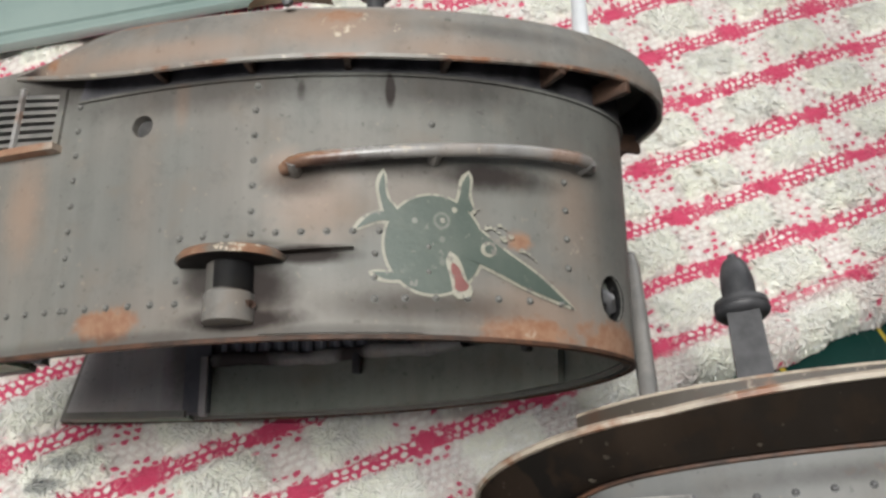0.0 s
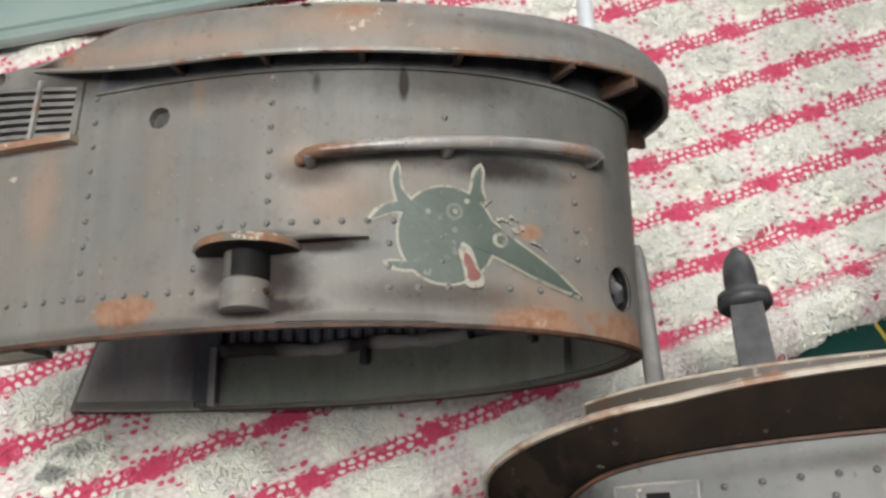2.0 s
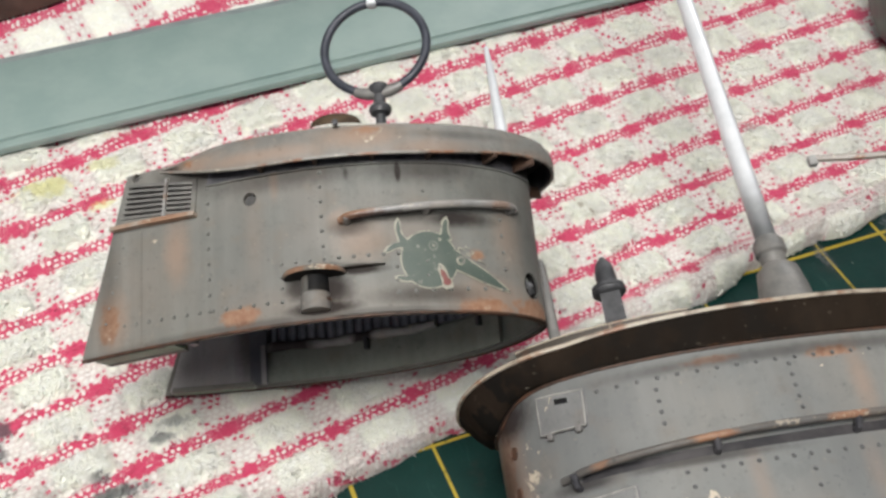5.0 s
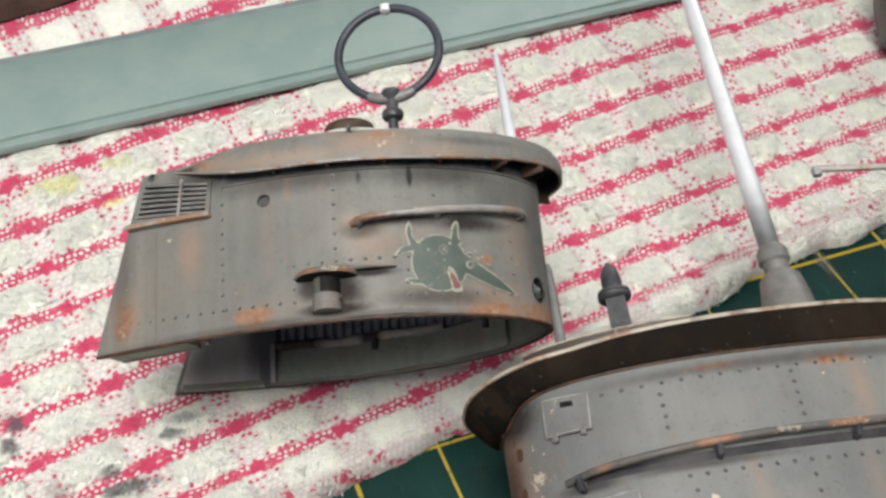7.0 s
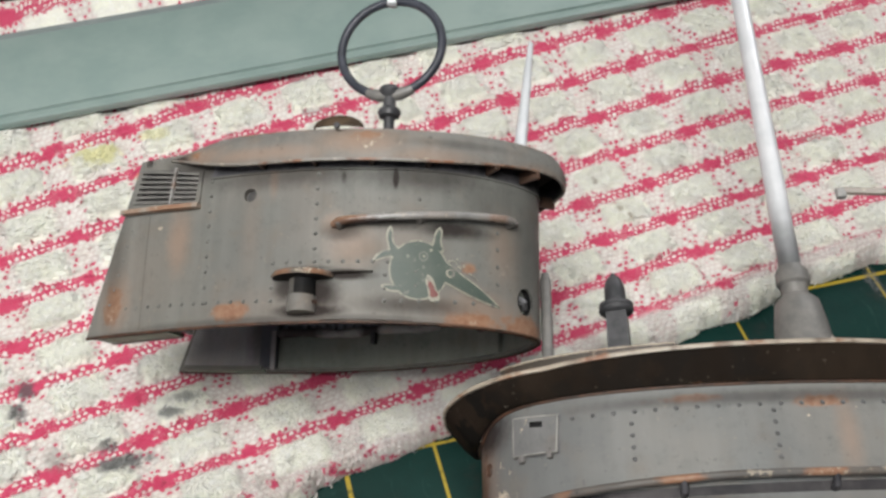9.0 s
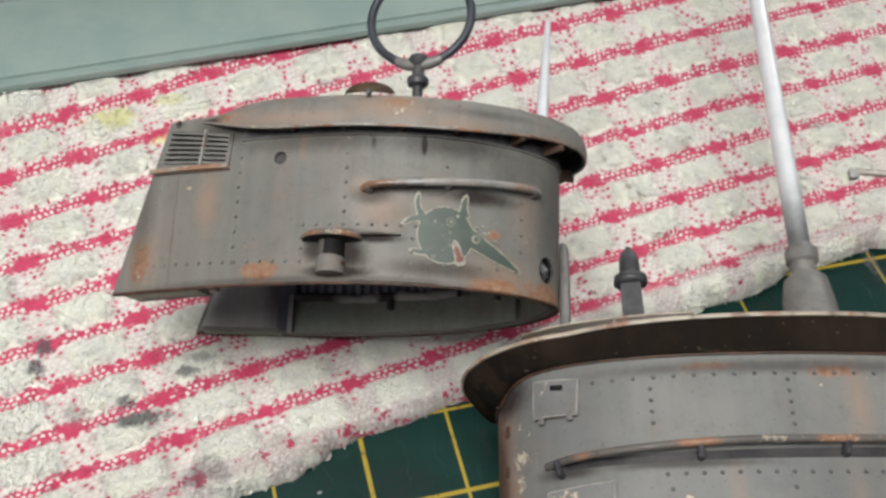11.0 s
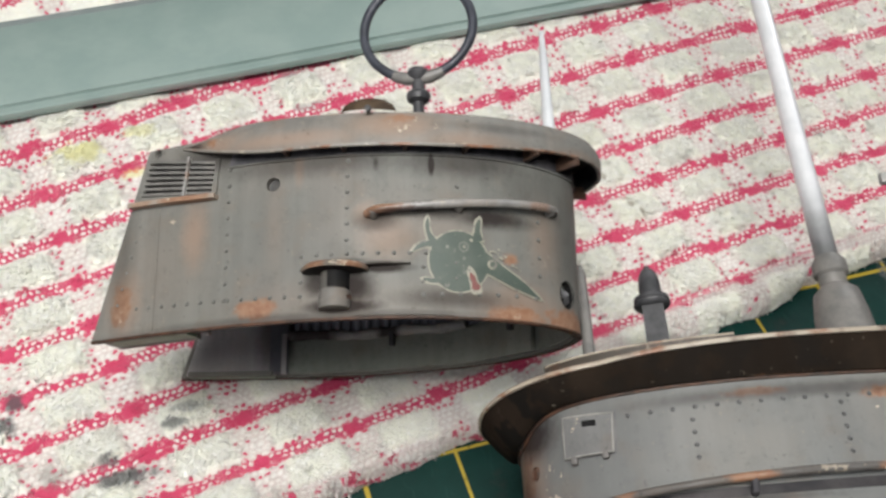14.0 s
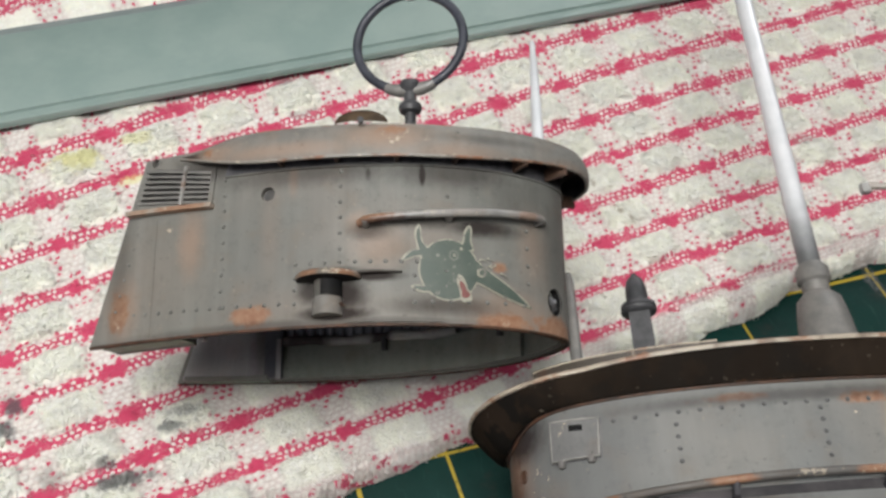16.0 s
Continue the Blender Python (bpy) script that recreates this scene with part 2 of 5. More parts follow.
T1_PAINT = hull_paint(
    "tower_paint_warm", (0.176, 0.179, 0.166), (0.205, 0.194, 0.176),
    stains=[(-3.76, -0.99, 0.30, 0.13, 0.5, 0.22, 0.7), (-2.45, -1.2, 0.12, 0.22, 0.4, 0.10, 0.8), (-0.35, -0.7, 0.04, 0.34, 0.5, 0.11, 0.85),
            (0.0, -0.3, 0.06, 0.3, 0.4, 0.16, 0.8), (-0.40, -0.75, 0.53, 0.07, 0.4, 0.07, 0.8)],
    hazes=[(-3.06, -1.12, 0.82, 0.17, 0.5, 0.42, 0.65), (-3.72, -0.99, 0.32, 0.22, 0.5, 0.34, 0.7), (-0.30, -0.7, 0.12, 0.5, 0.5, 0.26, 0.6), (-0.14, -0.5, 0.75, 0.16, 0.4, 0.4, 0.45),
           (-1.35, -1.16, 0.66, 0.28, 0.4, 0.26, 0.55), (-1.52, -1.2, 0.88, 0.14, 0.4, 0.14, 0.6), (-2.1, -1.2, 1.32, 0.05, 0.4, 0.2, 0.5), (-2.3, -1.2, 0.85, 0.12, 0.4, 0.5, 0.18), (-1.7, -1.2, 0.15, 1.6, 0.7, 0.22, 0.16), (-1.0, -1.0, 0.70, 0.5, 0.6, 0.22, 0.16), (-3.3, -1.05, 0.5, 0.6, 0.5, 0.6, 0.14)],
    # washes mix grime with painted shade round the lamp, rail and rim
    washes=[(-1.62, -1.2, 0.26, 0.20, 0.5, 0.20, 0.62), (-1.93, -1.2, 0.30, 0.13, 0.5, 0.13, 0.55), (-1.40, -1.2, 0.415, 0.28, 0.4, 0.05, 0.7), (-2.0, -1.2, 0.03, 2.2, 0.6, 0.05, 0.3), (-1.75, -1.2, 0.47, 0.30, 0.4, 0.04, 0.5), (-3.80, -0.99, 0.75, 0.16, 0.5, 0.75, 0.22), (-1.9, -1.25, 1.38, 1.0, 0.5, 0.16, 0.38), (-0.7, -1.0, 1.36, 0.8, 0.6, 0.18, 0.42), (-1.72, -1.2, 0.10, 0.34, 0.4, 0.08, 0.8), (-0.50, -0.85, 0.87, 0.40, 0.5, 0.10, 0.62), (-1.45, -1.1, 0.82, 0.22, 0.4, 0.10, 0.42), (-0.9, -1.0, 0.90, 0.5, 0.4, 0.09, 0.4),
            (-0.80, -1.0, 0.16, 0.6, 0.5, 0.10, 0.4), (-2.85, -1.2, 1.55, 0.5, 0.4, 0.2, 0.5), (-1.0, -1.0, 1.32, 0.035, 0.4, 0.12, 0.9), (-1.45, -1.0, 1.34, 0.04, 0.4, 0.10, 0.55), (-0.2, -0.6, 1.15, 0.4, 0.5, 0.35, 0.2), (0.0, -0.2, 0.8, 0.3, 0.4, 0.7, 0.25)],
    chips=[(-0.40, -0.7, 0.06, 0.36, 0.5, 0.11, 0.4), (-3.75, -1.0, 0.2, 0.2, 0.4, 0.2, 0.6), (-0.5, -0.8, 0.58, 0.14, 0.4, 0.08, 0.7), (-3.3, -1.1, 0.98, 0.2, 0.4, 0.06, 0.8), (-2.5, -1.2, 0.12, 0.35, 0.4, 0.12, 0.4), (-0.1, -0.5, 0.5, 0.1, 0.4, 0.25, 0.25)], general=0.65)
T1_BRIM = hull_paint(
    "brim_paint_warm", (0.196, 0.193, 0.180), (0.228, 0.21, 0.19),
    stains=[(-1.22, -1.3, 1.68, 0.20, 0.4, 0.07, 0.7), (-2.88, -1.2, 1.62, 0.07, 0.4, 0.06, 0.85)],
    hazes=[(-1.25, -1.3, 1.62, 0.45, 0.4, 0.18, 0.8), (-2.85, -1.2, 1.58, 0.4, 0.4, 0.14, 0.7), (-2.2, -1.35, 1.52, 0.8, 0.4, 0.09, 0.6), (-0.7, -1.1, 1.48, 0.6, 0.4, 0.10, 0.5), (0.2, -0.3, 1.45, 0.3, 0.6, 0.12, 0.6)],
    washes=[(-3.1, -1.1, 1.62, 0.2, 0.4, 0.10, 0.6), (-0.3, -1.0, 1.62, 0.7, 0.6, 0.06, 0.25)],
    chips=[(-1.10, -1.3, 1.62, 0.32, 0.4, 0.12, 0.9), (-2.85, -1.25, 1.62, 0.12, 0.4, 0.08, 0.9), (-0.6, -1.0, 1.45, 0.8, 0.6, 0.02, 0.7)], general=0.8)
T2_PAINT = hull_paint(
    "tower_paint_cool", (0.170, 0.176, 0.173), (0.198, 0.194, 0.182),
    stains=[(-0.10, 0.45, 0.35, 0.09, 0.5, 0.45, 0.75), (0.0, 0.18, 1.1, 0.07, 0.35, 0.65, 0.6), (-0.30, 0.8, 0.03, 0.45, 0.5, 0.08, 0.7), (-1.12, 1.15, 0.12, 0.22, 0.5, 0.14, 0.65), (-2.75, 1.27, 1.64, 0.26, 0.5, 0.06, 0.85), (-3.72, 1.2, 0.10, 0.20, 0.5, 0.13, 0.85), (-1.7, 1.2, 1.70, 0.3, 0.4, 0.05, 0.6)],
    hazes=[(-0.04, 0.3, 0.55, 0.15, 0.5, 1.0, 0.95), (-0.35, 0.8, 0.08, 0.5, 0.5, 0.16, 0.6), (-1.15, 1.15, 0.15, 0.38, 0.5, 0.26, 0.5), (-1.85, 1.25, 0.62, 0.10, 0.5, 0.45, 0.30), (-2.93, 1.27, 1.35, 0.12, 0.5, 0.42, 0.5), (-2.8, 1.27, 0.55, 0.12, 0.5, 0.35, 0.26), (-3.70, 1.2, 0.26, 0.16, 0.5, 0.40, 0.65), (-3.2, 1.2, 0.06, 0.5, 0.5, 0.08, 0.4), (-0.02, 0.2, 1.4, 0.16, 0.5, 0.6, 0.75), (-5.0, 1.1, 0.3, 0.3, 0.4, 0.4, 0.4)],
    # washes paint shade under rim and rail, plus brown grime on the nose
    washes=[(-2.6, 1.27, 1.69, 2.6, 0.5, 0.07, 0.34), (-2.4, 1.27, 0.03, 2.4, 0.5, 0.06, 0.2), (-0.10, 0.35, 1.66, 0.24, 0.5, 0.24, 0.65), (0.0, 0.2, 0.9, 0.10, 0.4, 0.85, 0.38), (-0.02, 0.25, 0.35, 0.08, 0.4, 0.4, 0.28), (-0.55, 0.9, 0.86, 0.32, 0.4, 0.07, 0.5), (-1.4, 1.2, 0.87, 0.9, 0.4, 0.05, 0.42)],
    chips=[(-1.00, 1.12, 0.36, 0.24, 0.5, 0.22, 1.9), (-1.35, 1.15, 0.50, 0.22, 0.5, 0.13, 1.8), (-0.17, 0.55, 1.05, 0.12, 0.5, 0.55, 1.3), (-0.12, 0.5, 0.35, 0.08, 0.4, 0.3, 1.0), (-0.5, 0.95, 0.14, 0.40, 0.4, 0.14, 0.7), (-2.85, 1.27, 1.58, 0.35, 0.4, 0.12, 1.0), (-4.9, 1.0, 0.5, 0.2, 0.4, 0.2, 0.6), (-3.3, 1.2, 0.07, 0.34, 0.3, 0.08, 0.9), (-4.7, 1.1, 0.45, 0.14, 0.4, 0.3, 0.6)], general=0.55, streaks=0.55)
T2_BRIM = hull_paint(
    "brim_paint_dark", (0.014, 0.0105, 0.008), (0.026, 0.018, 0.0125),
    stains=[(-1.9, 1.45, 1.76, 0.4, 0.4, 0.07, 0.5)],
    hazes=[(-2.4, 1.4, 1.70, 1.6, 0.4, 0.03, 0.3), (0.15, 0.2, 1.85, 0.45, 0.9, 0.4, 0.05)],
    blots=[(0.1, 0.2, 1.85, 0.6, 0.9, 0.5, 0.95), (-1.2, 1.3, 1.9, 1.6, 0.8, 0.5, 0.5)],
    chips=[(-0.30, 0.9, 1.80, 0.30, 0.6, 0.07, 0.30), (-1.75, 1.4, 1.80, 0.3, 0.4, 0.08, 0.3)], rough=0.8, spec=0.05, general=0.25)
T2_NOSE = hull_paint("fairing_paint", (0.19, 0.183, 0.176), (0.225, 0.208, 0.193), hazes=[(0.03, 0.4, 0.2, 0.10, 0.4, 0.5, 0.6), (0.8, 0.4, -0.12, 0.6, 0.4, 0.06, 0.4)],
                     stains=[(0.5, 0.45, -0.20, 0.7, 0.5, 0.05, 0.7), (0.02, 0.45, 0.1, 0.06, 0.3, 0.4, 0.7)], chips=[(1.05, 0.25, 0.20, 0.25, 0.6, 0.24, 2.3), (0.8, 0.42, 0.02, 0.45, 0.6, 0.05, 2.2), (0.55, 0.45, 0.12, 0.2, 0.6, 0.03, 2.2), (-0.5, 0.95, 0.62, 0.12, 0.4, 0.1, 0.9), (-0.5, 0.95, 1.6, 0.2, 0.4, 0.1, 0.4)])
INSIDE = hull_paint("inner_paint", (0.22, 0.240, 0.214), (0.26, 0.268, 0.236), general=0.7)
INSIDE_PALE = hull_paint("inner_paint_pale", (0.27, 0.35, 0.33), (0.31, 0.365, 0.335), general=0.5, streaks=0.15)
INSIDE_GREY = hull_paint("inner_panel_paint", (0.42, 0.41, 0.425), (0.48, 0.46, 0.46), washes=[(-3.12, 1.0, 0.6, 0.2, 0.6, 0.8, 0.5)], general=0.6)
SILL = hull_paint("sill_paint", (0.29, 0.38, 0.30), (0.34, 0.42, 0.34), general=0.8)
HOOD = hull_paint("lamp_hood_paint", (0.16, 0.145, 0.125), (0.22, 0.175, 0.135), stains=[(-1.9, -1.4, 0.42, 0.14, 0.5, 0.1, 0.7), (-1.6, -1.4, 0.42, 0.12, 0.5, 0.1, 0.8)], chips=[(-1.775, -1.45, 0.42, 0.34, 0.5, 0.08, 1.9)], general=0.9)
SHELF = hull_paint("louvre_ledge_paint", (0.34, 0.29, 0.245), (0.40, 0.33, 0.27), stains=[(-3.1, -1.2, 1.15, 0.3, 0.4, 0.1, 0.8), (-3.6, -1.1, 1.18, 0.12, 0.4, 0.1, 0.5)], chips=[(-3.3, -1.2, 1.17, 0.3, 0.4, 0.06, 0.9)], general=0.9)
PLANKS = plain("deck_plank_paint", (0.14, 0.147, 0.185), (0.24, 0.247, 0.29), 5.0, 0.4, bump=0.3)
BLACK = plain("black_recess", (0.010, 0.010, 0.011), (0.016, 0.015, 0.014), 5.0, 0.6, spec=0.12)
DARK = plain("dark_steel_paint", (0.040, 0.041, 0.045), (0.075, 0.075, 0.080), 6.0, 0.42, spec=0.4)
NAVY = plain("dark_strip_paint", (0.060, 0.063, 0.080), (0.095, 0.098, 0.118), 4.0, 0.45)
MIDGREY = plain("grey_fitting_paint", (0.15, 0.147, 0.142), (0.21, 0.20, 0.188), 6.0, 0.4)
WHITE_ROD = plain("bare_white_rod", (0.74, 0.77, 0.80), (0.82, 0.84, 0.87), 3.0, 0.4, 0.1, bump=0.05)
BRASS = rusty_bar("handrail_rust", (0.15, 0.125, 0.105), 0.38)
GRAB = hull_paint("grab_rail_worn", (0.25, 0.245, 0.238), (0.33, 0.32, 0.31), stains=[(-1.45, -1.25, 0.90, 0.32, 0.5, 0.2, 0.95), (-0.15, -0.6, 1.0, 0.12, 0.4, 0.2, 0.5)],
                  chips=[(-0.9, -1.1, 0.99, 0.8, 0.5, 0.2, 0.6)], washes=[(-1.1, -1.2, 0.86, 0.5, 0.5, 0.05, 0.6)], rough=0.28, general=0.9, spec=0.8)
RIB = plain("rim_rib_rust", (0.045, 0.028, 0.020), (0.09, 0.05, 0.034), 9.0, 0.5)
LAMP = hull_paint("lamp_body_paint", (0.11, 0.108, 0.10), (0.145, 0.135, 0.12), washes=[(-1.62, -1.3, 0.2, 0.12, 0.4, 0.3, 0.9)], general=1.0)
FOOT = hull_paint("lamp_foot_paint", (0.185, 0.18, 0.168), (0.23, 0.22, 0.205), chips=[(-1.7, -1.4, 0.15, 0.3, 0.4, 0.2, 0.5)], general=0.9)
STRINGER = hull_paint("stringer_paint", (0.30, 0.305, 0.31), (0.42, 0.41, 0.40), washes=[(-2.7, 1.0, 0.4, 0.3, 0.6, 0.3, 0.8), (-1.9, 1.0, 0.4, 0.12, 0.6, 0.3, 0.9)], chips=[(-1.4, 1.0, 0.4, 0.6, 0.6, 0.3, 0.5)], general=1.0)
WORN = rusty_bar("worn_rim_paint", (0.24, 0.222, 0.20), 0.36)
DARKRUST_PAINT = plain("dark_rust", (0.035, 0.02, 0.014), (0.10, 0.045, 0.025), 8.0, 0.6)
# shade below the small rim put into a colour; rail brackets share it
UNDER = plain("rim_shade_bracket_paint", (0.040, 0.040, 0.046), (0.095, 0.092, 0.10), 4.0, 0.6, spec=0.2)
# black that stands in for shade under the lamp hood and inside the hull
SHADE_BLACK = plain("shade_black_paint", (0.010, 0.010, 0.011), (0.022, 0.021, 0.021), 3.0, 0.6, spec=0.2)
RAILGREY = rusty_bar("grab_rail_paint", (0.34, 0.335, 0.325), 0.36, 0.12, 0.36)
RAILPALE = rusty_bar("railing_primer", (0.29, 0.255, 0.225), 0.26)
LEDGE = rusty_bar("ledge_rust", (0.12, 0.085, 0.065), 0.40)
RUNG = rusty_bar("rung_paint", (0.20, 0.178, 0.162), 0.28)
WING = hull_paint("platform_paint", (0.030, 0.024, 0.019), (0.048, 0.035, 0.026), hazes=[(-5.0, 1.3, 1.85, 0.5, 0.6, 0.10, 0.35)], chips=[(-4.9, 1.3, 1.8, 0.3, 0.6, 0.10, 0.4)], rough=0.65, spec=0.15)


def worn_decal(name, a, b, show, at_level):
    """Brushed emblem paint, rubbed through to the hull here and there."""
    k = Nodes(name)
    col = k.mix(k.ramp(k.noise(5, 4, 0.6), 0.35, 0.68), a, b)
    col = k.mix(k.ramp(k.noise(17, 4, 0.65, w=2.0), at_level, at_level + 0.06), col, show)
    k.bump(k.noise(40, 3, 0.6), 0.2, 0.01)
    return k.done(col, 0.5)


EMB_GREEN = worn_decal("emblem_green", (0.068, 0.090, 0.076), (0.088, 0.108, 0.092), (0.17, 0.17, 0.15), 0.62)
EMB_CREAM = worn_decal("emblem_cream", (0.29, 0.28, 0.225), (0.35, 0.34, 0.28), (0.19, 0.18, 0.158), 0.53)
EMB_SPOT = plain("emblem_scuff", (0.14, 0.15, 0.13), (0.21, 0.215, 0.19), 9.0, 0.5)
EMB_RED = worn_decal("emblem_red", (0.17, 0.060, 0.056), (0.215, 0.080, 0.072), (0.17, 0.15, 0.13), 0.64)

# ---- the setting: room, table, mat, cloth, bar ----
def setting(name, bm, material, m, label, category):
    return solo(name, bm, material, m, label, category, kind="structure")


def room():
    k = 1 / U
    setting("floor", box(5 * k, 5 * k, 0.1 * k), MAT_FLOOR, pose(0, 0, -0.80), "brown wooden floor of the workroom", "floor")
    setting("ceiling", box(5 * k, 5 * k, 0.1 * k), MAT_WALL, pose(0, 0, 1.75), "plain grey ceiling of the workroom", "ceiling")
    for name, x, y, sx, sy in (("wall_north", 0, 2.5, 5, 0.1), ("wall_south", 0, -2.5, 5, 0.1), ("wall_east", 2.5, 0, 0.1, 4.9), ("wall_west", -2.5, 0, 0.1, 4.9)):
        wall = setting(name, box(sx * k, sy * k, 2.45 * k), MAT_WALL, pose(x, y, 0.475), "plain grey painted workroom wall", "wall")
        # unseen opening, added only to seat the left fill lamp
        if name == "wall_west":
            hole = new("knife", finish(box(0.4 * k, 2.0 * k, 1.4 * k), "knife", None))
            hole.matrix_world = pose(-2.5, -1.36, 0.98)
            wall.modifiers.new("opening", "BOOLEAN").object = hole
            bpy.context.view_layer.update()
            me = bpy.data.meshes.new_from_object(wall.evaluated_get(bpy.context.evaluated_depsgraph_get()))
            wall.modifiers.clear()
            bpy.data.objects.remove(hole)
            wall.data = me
    table = thing("work_table", pose(0.1, 0.1, -0.75), "brown wooden work table under the cutting mat", "table")
    part("tabletop", box(1.4 * k, 0.9 * k, 0.03 * k, Matrix.Translation((0, 0, 0.732 * k)), 0.003 * k), MAT_TABLE, table)
    for sx in (-1, 1):
        for sy in (-1, 1):
            part("leg", box(0.06 * k, 0.06 * k, 0.717 * k, Matrix.Translation((sx * 0.64 * k, sy * 0.39 * k, 0.3585 * k)), 0.003 * k), MAT_TABLE, table)


def mat_material():
    k = Nodes("cutting_mat_vinyl")
    sep = k.node("ShaderNodeSeparateXYZ")
    k.put(sep.inputs[0], k.pos)

    def lines(v, period, half):
        d = k.math("ABSOLUTE", k.math("SUBTRACT", k.math("FRACT", k.math("ADD", k.math("DIVIDE", v, period), 0.5)), 0.5))
        return k.ramp(k.math("MULTIPLY", d, period), half + 0.008, half - 0.008)

    thick = k.math("MAXIMUM", lines(sep.outputs[0], 2.0, 0.024), lines(sep.outputs[1], 2.0, 0.024))
    thin = k.math("MAXIMUM", lines(sep.outputs[0], 1.0, 0.017), lines(sep.outputs[1], 1.0, 0.017))
    worn = k.ramp(k.noise(4.0, 4, 0.65), 0.30, 0.42)
    ink = k.math("MULTIPLY", k.math("MAXIMUM", thick, thin), worn)
    base = k.mix(k.ramp(k.noise(1.2, 4, 0.6), 0.35, 0.7), (0.0015, 0.020, 0.0165), (0.003, 0.030, 0.0245))
    base = k.mix(k.ramp(k.noise(9, 4, 0.7), 0.60, 0.78, 0, 0.35), base, (0.03, 0.085, 0.072))
    base = k.mix(k.ramp(k.noise(2.3, 5, 0.65, w=6.0), 0.58, 0.74, 0, 0.5), base, (0.022, 0.024, 0.020))
    scratch = k.noise(1.0, 3, 0.6, vector=k.vmath("MULTIPLY", k.vmath("ADD", k.pos, k.vmath("SCALE", k.colour_noise(1.5), scale=0.6)), (22.0, 1.2, 1.0)))
    base = k.mix(k.ramp(scratch, 0.62, 0.72, 0, 0.35), base, (0.03, 0.085, 0.072))
    base = k.mix(k.ramp(k.noise(38, 3, 0.7), 0.58, 0.72, 0, 0.4), base, (0.011, 0.060, 0.051))
    base = k.mix(k.ramp(k.noise(1.7, 5, 0.7, w=15.0), 0.66, 0.74, 0, 0.5), base, (0.06, 0.022, 0.016))
    specks = k.ramp(k.cells(3.1), 0.045, 0.03)
    base = k.mix(k.math("MULTIPLY", specks, k.ramp(k.noise(2.0), 0.5, 0.6)), base, (0.5, 0.55, 0.52))
    ragged = k.math("MULTIPLY", k.math("SUBTRACT", k.noise(6.0, 5, 0.7, w=2.0), 0.5), 2.2)
    smear = []
    for x, y, rx, ry in ((1.46, -0.14, 0.10, 0.08), (0.51, 0.27, 0.09, 0.06), (2.35, 0.22, 0.34, 0.26), (10.24, 1.85, 0.16, 0.42), (8.98, 1.95, 0.10, 0.25), (1.46, 0.32, 0.028, 0.022), (2.2, -0.05, 0.09, 0.06)):
        d = k.vmath("LENGTH", k.vmath("MULTIPLY", k.vmath("SUBTRACT", k.pos, (x, y, 0.0)), (1 / rx, 1 / ry, 0.0)))
        smear.append(k.ramp(k.math("ADD", d, ragged), 1.15, 0.55))
    col = k.mix(ink, base, k.mix(k.noise(7), (0.33, 0.24, 0.023), (0.44, 0.33, 0.048)))
    for m, paint in zip(smear, ((0.15, 0.20, 0.20), (0.06, 0.030, 0.022), (0.010, 0.020, 0.017), (0.14, 0.14, 0.16), (0.12, 0.12, 0.13), (0.45, 0.48, 0.46), (0.12, 0.04, 0.02))):
        col = k.mix(k.math("MULTIPLY", m, k.ramp(k.noise(14, 3, 0.7, w=8.0), 0.42, 0.58, 0.15, 0.85)), col, paint)
    k.bump(k.math("ADD", k.noise(60, 3), k.noise(8, 4)), 0.25, 0.01)
    return k.done(col, k.ramp(k.noise(3, 3), 0.3, 0.7, 0.42, 0.56), spec=0.16)


MAT_VINYL = mat_material()
MAT_INK = plain("mat_yellow_ink", (0.15, 0.115, 0.03), (0.24, 0.18, 0.04), 7.0, 0.5)


def cutting_mat():
    mat = thing("cutting_mat", Matrix(), "green cutting mat with a worn yellow grid under the cloth", "cutting mat")
    m = Matrix.Translation((7.0, 6.0, -0.118))
    part("sheet", box(30, 20, 0.236, m, 0.05), MAT_VINYL, mat)
    for n in range(8, 17):
        text = bpy.data.curves.new("numeral", "FONT")
        text.body, text.size, text.align_x = str(n), 0.42 * U, "RIGHT"
        tmp = new("numeral_curve", text)
        bpy.context.view_layer.update()
        me = bpy.data.meshes.new_from_object(tmp.evaluated_get(bpy.context.evaluated_depsgraph_get()))
        bpy.data.objects.remove(tmp)
        me.materials.clear()
        me.materials.append(MAT_INK)
        ob = new("numeral", me)
        ob.parent = mat
        ob.matrix_local = Matrix.Translation(((2 * (n - 9) - 0.30) * U, -2.64 * U, 0.006 * U))


def cloth_edge(x):
    return 0.33 + 0.262 * x - 0.0065 * x * x


def weave(x, y):
    """Place in the woven pattern: stripes at whole v, columns at whole u."""
    v = -10.007 - 0.3195 * x + 1.9724 * y + 0.00598 * x * x + 0.00683 * x * y - 0.06775 * y * y
    u = -1.3033 + 1.030 * x + 0.1938 * y - 0.0022 * x * x - 0.0077 * x * y - 0.0017 * y * y
    return u, v


CLOTH_TOP = 0.34
PIPS_U, PIPS_V = 13.0, 9.0


